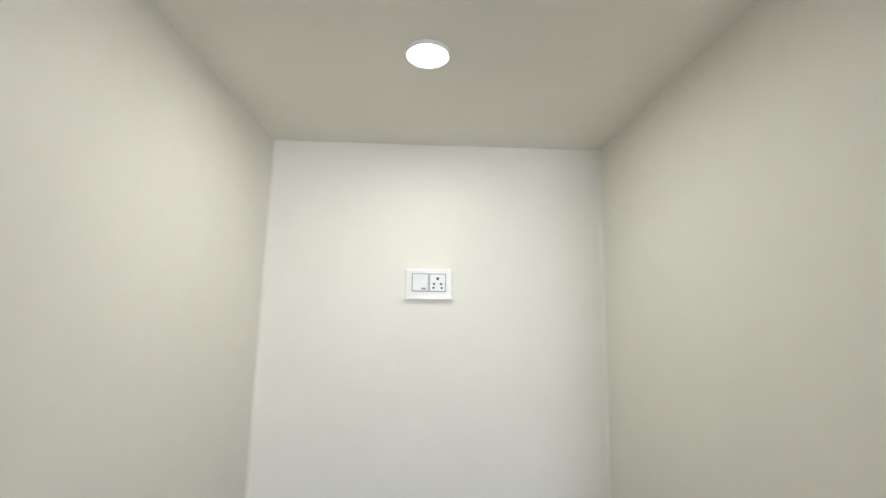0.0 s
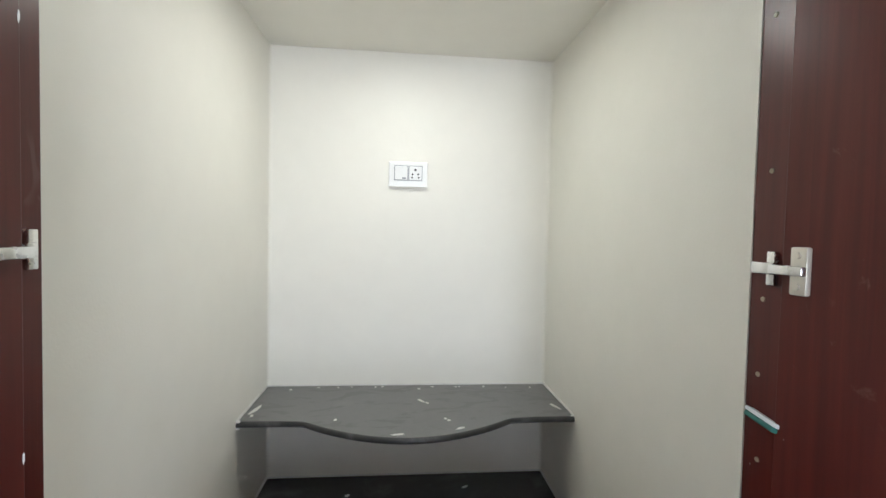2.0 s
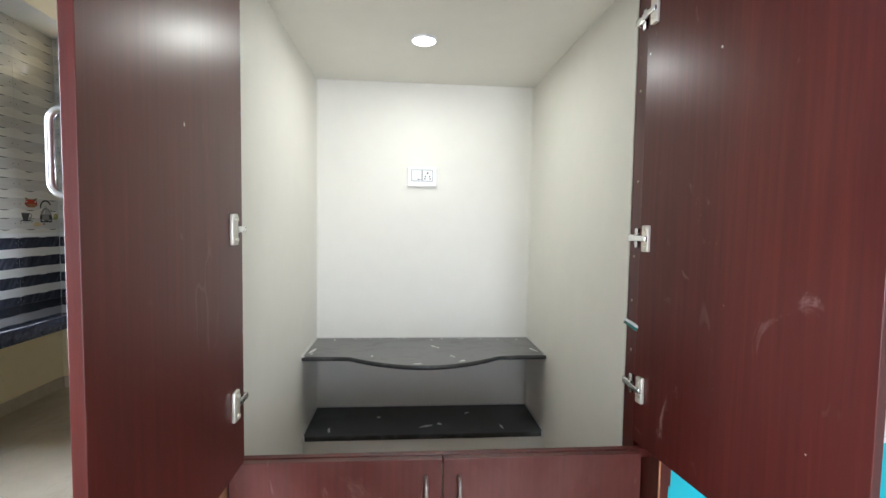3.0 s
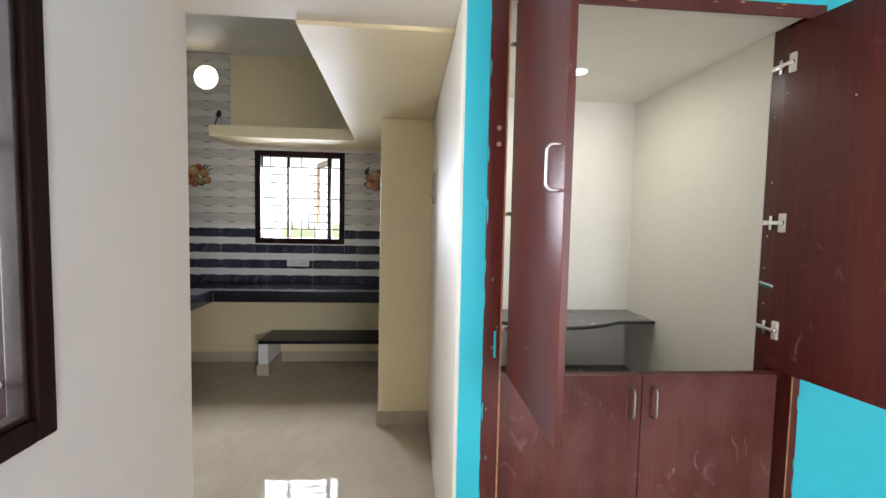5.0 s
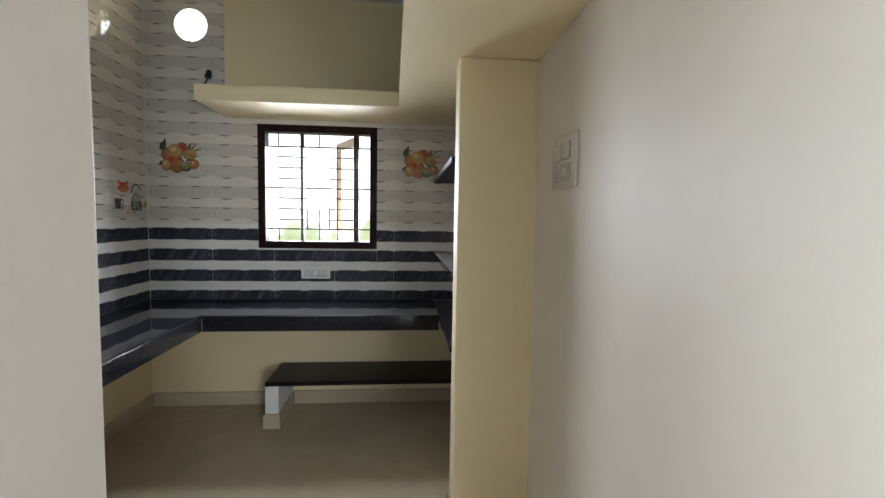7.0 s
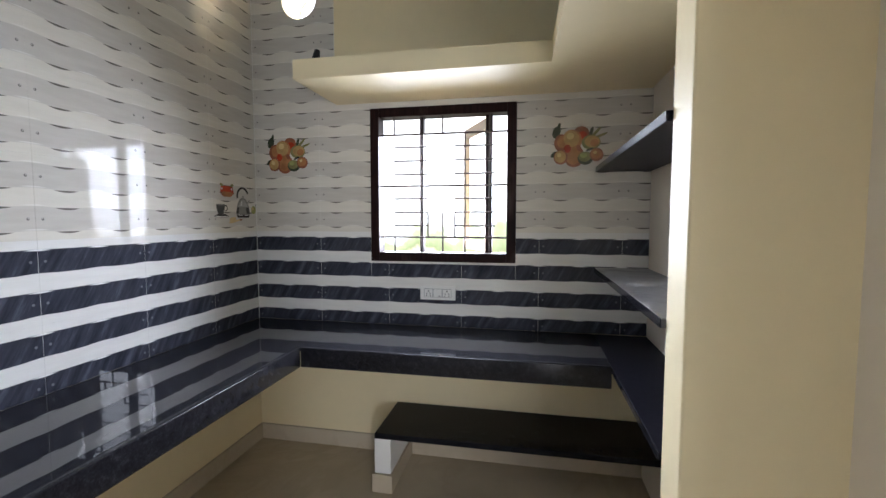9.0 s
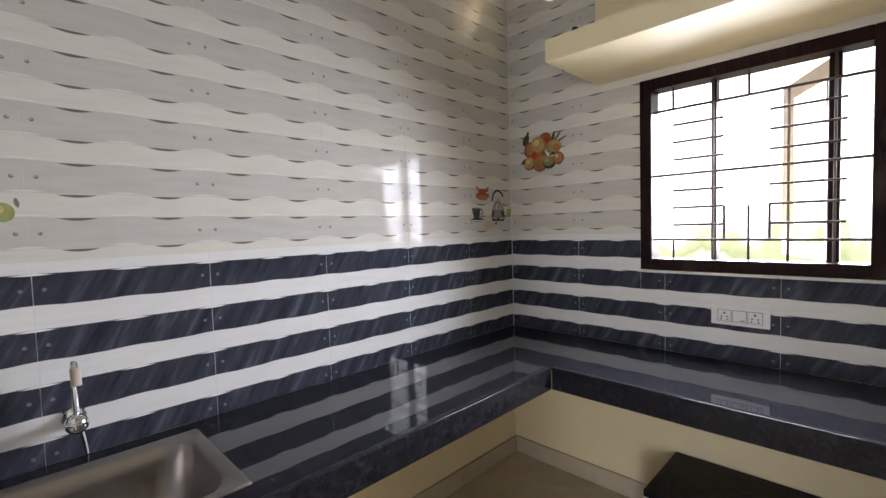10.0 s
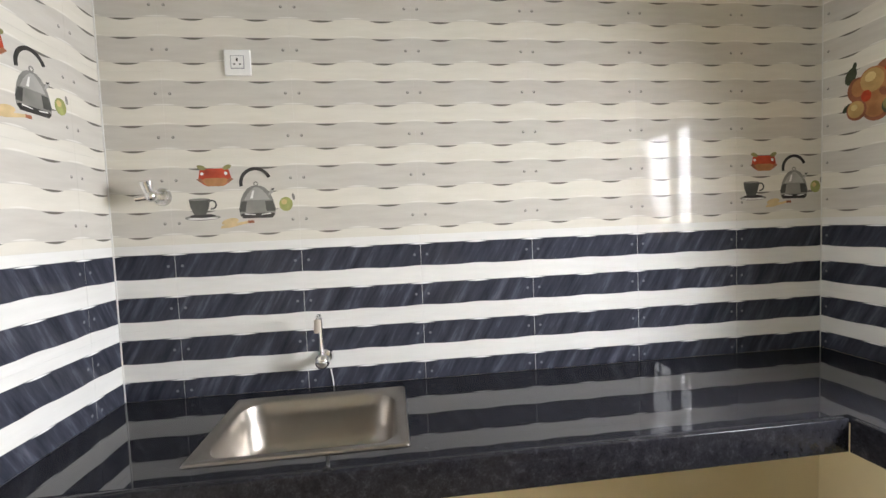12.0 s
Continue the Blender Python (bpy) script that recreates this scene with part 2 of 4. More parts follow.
def stripe_tile(name, axis, origin, dark):
    """Glazed tile printed with wavy boards; axis 0 runs along x, 1 along y. Coordinates are on the wall, in metres."""
    n = Nodes(name, 0.014, spec=0.12)
    sep = n.node("ShaderNodeSeparateXYZ")
    n.t.links.new(n.t.nodes.new("ShaderNodeNewGeometry").outputs["Position"], sep.inputs[0])
    u = n.math("SUBTRACT", sep.outputs[axis], origin)
    z = sep.outputs[2]
    k = n.math("DIVIDE", n.math("SUBTRACT", z, ZC), PERIOD)
    m = n.math("MULTIPLY", n.math("SUBTRACT", k, n.math("ROUND", k)), PERIOD)
    wob = n.math("MULTIPLY", n.math("SUBTRACT", n.noise(2.3, 2), 0.5), 1.2)
    cosu = n.math("COSINE", n.math("ADD", n.math("MULTIPLY", u, 4 * math.pi / TW), wob))
    wave = n.math("MULTIPLY", n.math("MAXIMUM", cosu, -0.35), 0.0024)
    top = n.math("SUBTRACT", n.math("SUBTRACT", m, 0.044), n.math("MULTIPLY", wave, 0.35 if dark else 1.0))
    bot = n.math("SUBTRACT", n.math("ADD", m, 0.044), wave)
    stripe = n.math("MULTIPLY", n.step(top, 0.0012, -0.0012), n.step(bot, -0.0012, 0.0012))
    trough = n.math("MULTIPLY", n.math("MAXIMUM", n.math("SUBTRACT", n.math("MULTIPLY", cosu, -1.0), 0.12), 0.0), 0.0088)
    crest = n.math("MULTIPLY", n.math("MAXIMUM", n.math("SUBTRACT", cosu, 0.1), 0.0), 0.004)

    def lens(d, half):
        return n.step(n.math("SUBTRACT", n.math("ABSOLUTE", d), half), 0.0, -0.0018)

    ud = n.math("SUBTRACT", n.math("DIVIDE", u, TW), n.math("ROUND", n.math("DIVIDE", u, TW)))
    du = n.math("SUBTRACT", n.math("ABSOLUTE", n.math("MULTIPLY", ud, TW)), 0.024)
    dd = n.math("SQRT", n.math("ADD", n.math("MULTIPLY", du, du), n.math("MULTIPLY", m, m)))
    dot = n.step(dd, 0.0062, 0.0042)
    du2, m2 = n.math("ADD", du, 0.0014), n.math("SUBTRACT", m, 0.0016)
    glint = n.step(n.math("SQRT", n.math("ADD", n.math("MULTIPLY", du2, du2), n.math("MULTIPLY", m2, m2))), 0.0030, 0.0012)
    grain = n.noise(8, 5, n.pos((0.7, 0.7, 5)))
    if dark:
        diag = n.node("ShaderNodeCombineXYZ", X=n.math("MULTIPLY_ADD", z, -0.55, u), Y=n.math("MULTIPLY", z, 0.15))
        streak = n.noise(26, 5, diag.outputs[0], 0.65)
        body = n.ramp(streak, [(0.34, (0.026, 0.028, 0.038)), (0.55, (0.050, 0.054, 0.074)), (0.76, (0.125, 0.130, 0.165))])
        white = n.ramp(grain, [(0.3, (0.72, 0.712, 0.695)), (0.7, (0.78, 0.772, 0.755))])
        c = n.mix(stripe, white, body)
        c = n.mix(lens(n.math("ADD", top, 0.003), crest), c, (0.86, 0.86, 0.86))
        c = n.mix(n.math("MULTIPLY", dot, 0.4), c, (0.34, 0.35, 0.38))
    else:
        body = n.ramp(grain, [(0.3, (0.535, 0.508, 0.468)), (0.7, (0.60, 0.575, 0.532))])
        white = n.ramp(grain, [(0.3, (0.66, 0.63, 0.565)), (0.7, (0.72, 0.69, 0.625))])
        c = n.mix(stripe, white, body)
        for edge in (top, bot):
            c = n.mix(n.math("MULTIPLY", lens(n.math("ADD", edge, -0.004), crest), 0.6), c, (0.80, 0.785, 0.75))
            c = n.mix(n.math("MULTIPLY", lens(n.math("ADD", edge, n.math("MULTIPLY_ADD", trough, 0.55, 0.0008)), n.math("MULTIPLY", trough, 0.62)), 0.9), c, (0.105, 0.095, 0.082))
        c = n.mix(n.math("MULTIPLY", dot, 0.75), c, (0.11, 0.105, 0.10))
        c = n.mix(n.math("MULTIPLY", glint, 0.7), c, (0.62, 0.61, 0.58))
    n.color(c)
    n.bump(n.noise(3, 2), 0.03, 0.01)
    return n.mat


stripe_tile("tile_light_x", 0, -3.02, False)
stripe_tile("tile_dark_x", 0, -3.02, True)
stripe_tile("tile_light_y", 1, 1.323, False)
stripe_tile("tile_dark_y", 1, 1.323, True)
stripe_tile("tile_light_s", 0, -2.424, False)
stripe_tile("tile_dark_s", 0, -2.424, True)


# ---------------------------------------------------------------- mesh helpers
def box(bm, lo, hi, bevel=0.0, seg=2):
    lo, hi = Vector(lo), Vector(hi)
    r = bmesh.ops.create_cube(bm, size=1.0)
    bmesh.ops.transform(bm, matrix=Matrix.Translation((lo + hi) / 2) @ Matrix.Diagonal((*(hi - lo), 1)), verts=r["verts"])
    if bevel:
        edges = list({e for v in r["verts"] for e in v.link_edges})
        bmesh.ops.bevel(bm, geom=edges, offset=bevel, segments=seg, affect="EDGES", profile=0.5)
    return bm


def boxes(*spans, bevel=0.0, seg=2):
    bm = bmesh.new()
    for lo, hi in spans:
        box(bm, lo, hi, bevel, seg)
    return bm


def cyl(bm, a, b, r1, r2=None, n=20):
    a, b = Vector(a), Vector(b)
    d = b - a
    m = Matrix.Translation((a + b) / 2) @ d.to_track_quat("Z", "Y").to_matrix().to_4x4()
    bmesh.ops.create_cone(bm, cap_ends=True, segments=n, radius1=r1, radius2=r1 if r2 is None else r2, depth=d.length, matrix=m)
    return bm


def tube(bm, pts, r, n=12):
    """A round bar bent along points."""
    pts = [Vector(p) for p in pts]
    rings = []
    side = None
    for i, p in enumerate(pts):
        d = (pts[min(i + 1, len(pts) - 1)] - pts[max(i - 1, 0)]).normalized()
        if side is None:
            side = d.orthogonal().normalized()
        side = (side - d * side.dot(d)).normalized()
        up = d.cross(side)
        rings.append([bm.verts.new(p + r * (math.cos(2 * math.pi * j / n) * side + math.sin(2 * math.pi * j / n) * up)) for j in range(n)])
    for a, b in zip(rings, rings[1:]):
        for j in range(n):
            bm.faces.new((a[j], a[(j + 1) % n], b[(j + 1) % n], b[j]))
    bm.faces.new(rings[0][::-1]), bm.faces.new(rings[-1])
    return bm


def arc(c, r, a0, a1, ax, ay, n=8):
    c, ax, ay = Vector(c), Vector(ax), Vector(ay)
    return [c + r * (math.cos(radians(a0 + (a1 - a0) * i / n)) * ax + math.sin(radians(a0 + (a1 - a0) * i / n)) * ay) for i in range(n + 1)]


def prism(bm, outline, z0, z1):
    """An upright prism over an outline in x and y."""
    lo = [bm.verts.new((x, y, z0)) for x, y in outline]
    hi = [bm.verts.new((x, y, z1)) for x, y in outline]
    bm.faces.new(lo[::-1]), bm.faces.new(hi)
    for i in range(len(lo)):
        j = (i + 1) % len(lo)
        bm.faces.new((lo[i], lo[j], hi[j], hi[i]))
    return bm


def mesh_of(name, bm, material, smooth=False):
    bmesh.ops.recalc_face_normals(bm, faces=bm.faces)
    me = bpy.data.meshes.new(name)
    bm.to_mesh(me)
    bm.free()
    me.materials.append(MATS[material])
    if smooth:
        for p in me.polygons:
            p.use_smooth = True
        me.set_sharp_from_angle(angle=radians(40))
    return me


def part(name, bm, material, parent=None, label="", smooth=False):
    ob = new(name, mesh_of(name, bm, material, smooth))
    if parent is not None:
        ob.parent = parent
    return tagged(ob, label)


def thing(name, bm, material, label, category, group="", kind="", smooth=False):
    return tagged(part(name, bm, material, None, "", smooth), label, category, group, kind)


def holder(name, at, label, category, group=""):
    ob = new(name)
    ob.empty_display_size = 0.05
    ob.matrix_world = pose(*at)
    bpy.context.view_layer.update()
    return tagged(ob, label, category, group)


def under(name, bm, material, parent, label="", smooth=False):
    """A part given in world coordinates under an empty that stands elsewhere."""
    ob = part(name, bm, material, parent, label, smooth)
    chain = parent
    m = Matrix.Identity(4)
    while chain is not None:
        m = chain.matrix_parent_inverse @ chain.matrix_basis @ m if chain.parent else chain.matrix_basis @ m
        chain = chain.parent
    ob.matrix_parent_inverse = m.inverted()
    return ob


# ---------------------------------------------------------------- the plan, in metres
XW, YN, YS = -3.02, 3.06, 0.227         # kitchen: tiled faces of west, north and south walls
XE = -0.655                             # kitchen: east wall
XP = -0.57                              # passage: east wall
XJ, XH = -1.516, -1.508                   # passage: west jamb; hall: west wall
ZCEIL = 3.02
ZL = 2.158                              # lintel
ZLOFT0, ZLOFT1 = 2.145, 2.242
NX0, NX1, NY, NZ = -0.433, 0.618, 1.148, 2.177   # niche
WX0, WX1, WZ0, WZ1 = -2.242, -1.369, 1.198, 2.112  # kitchen window
HOLE = (-2.692, 2.787, 0.113)
ZCT = 0.809

S = "structure"


def structure(name, bm, material, label, category):
    return thing(name, bm, material, label, category, "", S)


floor = structure("floor", boxes(((-3.3, -4.6, -0.12), (2.7, 3.3, 0.0))), "marble_floor", "glossy cream marble-look floor with brown veins", "floor")
structure("ground", boxes(((-400, -400, -0.5), (400, 400, -0.35))), "earth", "bare dry earth around the house", "ground")
structure("ceiling", boxes(((-3.3, -4.6, ZCEIL), (2.7, 3.3, 3.15))), "ceiling_paint", "plain white painted ceiling slab", "ceiling")


def ring_plate(bm, x0, x1, z0, z1, cx, cz, r, y0, y1, n=48):
    """A plate between y0 and y1 with one round hole through it."""
    def on_rim(a):
        dx, dz = math.cos(a), math.sin(a)
        s = min((x1 - cx) / dx if dx > 1e-9 else 9e9, (x0 - cx) / dx if dx < -1e-9 else 9e9,
                (z1 - cz) / dz if dz > 1e-9 else 9e9, (z0 - cz) / dz if dz < -1e-9 else 9e9)
        return cx + dx * s, cz + dz * s
    corners = [math.atan2(z - cz, x - cx) for x in (x0, x1) for z in (z0, z1)]
    angles = sorted([2 * math.pi * i / n - math.pi for i in range(n)] + corners)
    loops = []
    for y in (y0, y1):
        loops.append(([bm.verts.new((cx + r * math.cos(a), y, cz + r * math.sin(a))) for a in angles],
                      [bm.verts.new((on_rim(a)[0], y, on_rim(a)[1])) for a in angles]))
    (i0, o0), (i1, o1) = loops
    for k in range(len(angles)):
        j = (k + 1) % len(angles)
        bm.faces.new((i0[k], i0[j], o0[j], o0[k]))
        bm.faces.new((i1[j], i1[k], o1[k], o1[j]))
        bm.faces.new((i0[j], i0[k], i1[k], i1[j]))
        bm.faces.new((o0[k], o0[j], o1[j], o1[k]))
    return bm


def pierced(outer, hole, d0, d1, m=None):
    """One plate with a rectangular hole: (a0, a1, b0, b1) each; d0 to d1 is its thickness; m turns a, b, d into the world."""
    bm = bmesh.new()
    loops = []
    for d_ in (d0, d1):
        for a0, a1, b0, b1 in (outer, hole):
            loops.append([bm.verts.new((a, b, d_)) for a, b in ((a0, b0), (a1, b0), (a1, b1), (a0, b1))])
    o0, i0, o1, i1 = loops
    for k in range(4):
        j = (k + 1) % 4
        bm.faces.new((o0[k], o0[j], i0[j], i0[k])), bm.faces.new((o1[j], o1[k], i1[k], i1[j]))
        bm.faces.new((o0[j], o0[k], o1[k], o1[j])), bm.faces.new((i0[k], i0[j], i1[j], i1[k]))
    if m is not None:
        bmesh.ops.transform(bm, matrix=m, verts=bm.verts[:])
    return bm


# north wall with the window and the round vent hole
y0, y1 = YN + 0.008, YN + 0.23
bm = boxes(((-3.26, y0, 0), (-0.44, y1, WZ0)), ((-3.26, y0, WZ0), (WX0, y1, WZ1)), ((WX1, y0, WZ0), (-0.44, y1, WZ1)),
           ((-3.26, y0, WZ1), (-0.44, y1, 2.61)), ((-2.5, y0, 2.61), (-0.44, y1, ZCEIL)), ((-3.26, y0, 2.61), (-2.9, y1, ZCEIL)))
ring_plate(bm, -2.9, -2.5, 2.61, ZCEIL, HOLE[0], HOLE[1], HOLE[2], y0, y1)
wall_north = structure("wall_north", bm, "cream_paint", "cream painted kitchen wall with striped tiles above the counter", "wall")
wall_west = structure("wall_west", boxes(((-3.26, 0.0, 0), (XW - 0.008, y0, ZCEIL))), "cream_paint",
                      "cream painted kitchen wall with wavy striped tiles above the counter", "wall")
wall_south = structure("wall_south", boxes(((XW - 0.008, 0.0, 0), (XJ, YS - 0.008, ZCEIL)), bevel=0.003, seg=2), "jamb_paint",
                       "off-white wall beside the kitchen opening, tiled inside", "wall")
structure("wall_east", boxes(((XE, 1.7765, 0), (-0.44, y0, ZCEIL))), "passage_paint", "plain off-white wall behind the pantry shelves", "wall")
structure("wall_passage", boxes(((XP, 0.0, 0), (NX0 - 0.002, 1.776, 2.2)), bevel=0.006), "passage_paint", "smooth off-white wall of the passage", "wall")
structure("wall_passage_upper", boxes(((XP, 0.222, ZLOFT1), (-0.44, 1.718, ZCEIL))), "passage_paint", "off-white wall above the loft", "wall")
structure("partition", boxes(((-0.925, 1.63, 0), (XP + 0.01, 1.776, ZLOFT0 - 0.001)), bevel=0.006, seg=3), "cream_paint",
          "narrow cream painted partition end beside the pantry shelves", "wall")
# hall
structure("wall_hall_north", boxes(((0.668, 0.0, 0), (2.6, 0.22, 2.202)), ((XP + 0.014, 0.002, 2.202), (2.6, 0.22, ZCEIL)), ((XH, 0.002, 2.182), (XP + 0.012, 0.22, ZCEIL))),
          "teal_paint", "bright turquoise painted hall wall", "wall")
structure("wall_edge", boxes(((XP + 0.014, -0.003, 0.0), (-0.478, -0.0005, 2.202))), "teal_paint", "turquoise strip of wall beside the cabinet", "wall")
structure("lintel", boxes(((XJ, -0.001, ZL), (XP + 0.014, 0.222, 2.182))), "passage_paint", "off-white lintel over the kitchen opening", "lintel")
HW = (-1.75, -0.431, 0.975, 2.13)     # hall window: south, north, sill, head
structure("wall_hall_west", pierced((-4.6, -0.001, 0.0, ZCEIL), HW, -1.79, XH, Matrix(((0, 0, 1, 0), (1, 0, 0, 0), (0, 1, 0, 0), (0, 0, 0, 1)))),
          "hall_paint", "pale pinkish-white hall wall around a wooden window", "wall")
# unseen wall; its opening is made up to let the fill lamp in
structure("wall_hall_south", boxes(((-1.79, -4.6, 0), (0.17, -4.4, ZCEIL)), ((1.37, -4.6, 0), (2.7, -4.4, ZCEIL)), ((0.17, -4.6, 2.3), (1.37, -4.4, ZCEIL))),
          "hall_paint", "plain pale unseen hall wall with an opening added for the fill lamp", "wall")
structure("wall_hall_east", boxes(((2.6, -4.6, 0), (2.8, 3.3, ZCEIL))), "hall_paint", "plain pale hall wall", "wall")
# niche
structure("niche_back", boxes(((-0.56, NY, 0), (0.74, NY + 0.12, NZ + 0.1))), "niche_paint", "off-white back wall of the prayer niche", "wall")
structure("niche_side_east", boxes(((NX1, 0.151, 0), (0.74, NY, NZ + 0.1))), "niche_paint", "off-white side wall of the niche", "wall")
structure("niche_side_west", boxes(((NX0 - 0.001, 0.112, 0), (NX0 + 0.001, NY, NZ))), "niche_paint", "off-white side wall of the niche", "wall")
structure("niche_ceiling", boxes(((NX0, 0.012, NZ), (NX1, NY, 2.20))), "niche_paint", "off-white ceiling of the niche", "ceiling")
for sx_, cx in ((1, NX0 + 0.001), (-1, NX1)):
    ends = [(cx + sx_ * 0.014 - sx_ * 0.014 * math.sin(radians(a)), NY - 0.014 + 0.014 * math.cos(radians(a))) for a in range(0, 91, 10)]
    thing("niche_corner", prism(bmesh.new(), ends + [(cx, NY)], 0.0, NZ), "niche_paint", "rounded plaster corner of the niche", "wall", "", S, True)
structure("niche_plinth", boxes(((NX0 + 0.002, 0.850, 0.0), (NX1 - 0.001, 0.90, 0.5635))), "niche_paint", "plain off-white plinth under the low niche shelf", "wall")
# lofts
bm = prism(bmesh.new(), [(-2.458, 2.558), (-1.2, 2.558), (-1.145, 0.224), (XP - 0.001, 0.224), (XP - 0.001, 1.72), (XE - 0.001, 1.72), (XE - 0.001, YN + 0.006), (-2.458, YN + 0.006)], ZLOFT0, ZLOFT1)
bmesh.ops.bevel(bm, geom=bm.edges[:], offset=0.004, segments=2, affect="EDGES")
structure("loft", bm, "cream_paint", "cream painted concrete loft slab above window and passage", "loft")
# skirtings
bm = boxes(((-3.026, 0.23, 0.001), (-3.014, 3.066, 0.1)), ((-3.013, 3.054, 0.001), (-0.66, 3.066, 0.1)))
structure("baseboard", bm, "marble_floor", "cream marble skirting along the kitchen walls", "skirting")
bm = boxes(((-0.935, 1.62, 0.001), (XP - 0.001, 1.629, 0.1)), ((-0.935, 1.6295, 0.001), (-0.9255, 1.783, 0.1)), bevel=0.002)
structure("baseboard_partition", bm, "marble_floor", "cream marble skirting round the partition foot", "skirting")
structure("backdrop", boxes(((-14, 11.9, -0.6), (10, 12.0, 9))), "bright_outdoors", "overexposed bright outdoors behind the window", "backdrop")


def moved(bm, m):
    bmesh.ops.transform(bm, matrix=m, verts=bm.verts[:])
    return bm


# ---------------------------------------------------------------- kitchen counters
SX0, SX1, SY0, SY1 = -2.93, -2.52, 0.662, 1.216        # cut-out for the sink
zt0 = ZCT - 0.024
counter = holder("kitchen_counter", (-2.7, 1.6, ZCT), "polished black granite counter running along two tiled walls", "counter")
bm = pierced((XW, -2.435, YS, YN - 0.001), (SX0, SX1, SY0, SY1), zt0, ZCT)
under("counter_slab", bm, "black_granite", counter)
under("counter_slab", boxes(((-2.4348, 2.513, zt0), (-0.931, YN - 0.001, ZCT))), "black_granite", counter)
under("counter_apron", boxes(((-2.4345, YS, 0.712), (-2.4075, 2.4865, ZCT + 0.0006)), bevel=0.0035, seg=3), "granite_edge", counter, "", True)
under("counter_apron", boxes(((-2.4075, 2.4865, 0.712), (-0.931, 2.5125, ZCT + 0.0006)), bevel=0.0035, seg=3), "granite_edge", counter, "", True)
for y in (0.35, 1.55, 2.3):
    under("bearer", boxes(((XW, y, 0.735), (-2.437, y + 0.04, zt0 - 0.001))), "cream_paint", counter)
pantry = thing("pantry_counter", boxes(((-0.93, 1.777, zt0), (XE, YN - 0.001, ZCT - 0.001)), bevel=0.003), "black_stone", "thin black stone slab under the pantry shelves", "counter")
shelf_top = thing("pantry_shelf", boxes(((-0.938, 1.777, 1.709), (XE, YN - 0.001, 1.737)), bevel=0.003), "black_stone", "black stone pantry shelf with chipped front edge", "shelf", "pantry shelves")
shelf_low = thing("pantry_shelf", boxes(((-0.935, 1.777, 1.156), (XE, YN - 0.001, 1.184)), bevel=0.003), "grey_slab", "grey-topped stone pantry shelf let into the wall", "shelf", "pantry shelves")

part("front_edge", boxes(((-0.9335, 1.7775, zt0 + 0.0005), (-0.9302, 2.486, ZCT - 0.0015)), bevel=0.001), "granite_edge", pantry, "polished front edge")
part("front_edge", boxes(((-0.941, 1.7775, 1.7095), (-0.9382, YN - 0.002, 1.7365)), bevel=0.001), "black_stone", shelf_top, "chipped black front edge")
part("front_edge", boxes(((-0.938, 1.7775, 1.1565), (-0.9352, YN - 0.002, 1.1835)), bevel=0.001), "black_slab", shelf_low, "black front edge")

rnd = random.Random(3)
for y_ in (1.86, 1.99, 2.07, 2.31, 2.48, 2.66):
    bm = bmesh.new()
    bmesh.ops.create_icosphere(bm, subdivisions=2, radius=1.0)
    for v in bm.verts:
        v.co += 0.5 * noise.noise_vector(v.co * 1.6 + Vector((y_ * 37, 0, 1)))
        v.co = Vector((v.co.x * 0.0012, v.co.y * 0.008, v.co.z * 0.003))
    part("chip", moved(bm, pose(-0.9412, y_, 1.7355 - rnd.uniform(0, 0.006))), "dusty_slab", shelf_top, "pale chip in the stone edge", True)

bench = holder("low_bench", (-1.4, 2.85, 0), "low black stone bench on a white plinth wall", "bench")
under("bench_slab", boxes(((-2.083, 2.650, 0.292), (XE, YN + 0.005, 0.322)), bevel=0.004), "black_slab", bench)
under("leg", boxes(((-2.086, 2.656, 0.1), (-1.996, 3.053, 0.2915)), bevel=0.004), "white_paint", bench, "white painted plinth leg")
under("foot_tile", boxes(((-2.097, 2.643, 0.001), (-1.985, 3.053, 0.1)), bevel=0.003), "marble_floor", bench, "cream marble foot tile")

# sink
def rounded(x0, x1, y0, y1, r, z, n=6):
    pts = []
    for cx, cy, a in ((x1 - r, y1 - r, 0), (x0 + r, y1 - r, 90), (x0 + r, y0 + r, 180), (x1 - r, y0 + r, 270)):
        for i in range(n + 1):
            t = radians(a + 90 * i / n)
            pts.append((cx + r * math.cos(t), cy + r * math.sin(t), z))
    return pts


sink = holder("kitchen_sink", (-2.72, 0.94, ZCT), "stainless steel single bowl sink set in the black counter", "sink")
bm = bmesh.new()
X0, X1, Y0, Y1 = -2.948, -2.502, 0.641, 1.237
levels = [(0.0, 0.008, 0.0005), (0.004, 0.01, 0.006), (0.014, 0.014, 0.007), (0.022, 0.02, 0.003), (0.030, 0.05, 0.003), (0.038, 0.075, -0.006),
          (0.046, 0.085, -0.05), (0.055, 0.085, -0.14), (0.075, 0.075, -0.165), (0.12, 0.05, -0.172), (0.19, 0.01, -0.176)]
rings = [[bm.verts.new(p) for p in rounded(X0 + i, X1 - i, Y0 + i, Y1 - i, r, ZCT + z)] for i, r, z in levels]
for a, b in zip(rings, rings[1:]):
    for j in range(len(a)):
        bm.faces.new((a[j], a[(j + 1) % len(a)], b[(j + 1) % len(b)], b[j]))
bm.faces.new(rings[-1])
bowl = under("bowl", bm, "sink_steel", sink, "", True)
sol = bowl.modifiers.new("thickness", "SOLIDIFY")
sol.thickness, sol.offset = 0.0015, -1
bm = cyl(bmesh.new(), (-2.725, 0.94, ZCT - 0.1758), (-2.725, 0.94, ZCT - 0.172), 0.04, 0.036, 28)
under("drain", bm, "chrome", sink, "round chrome drain", True)

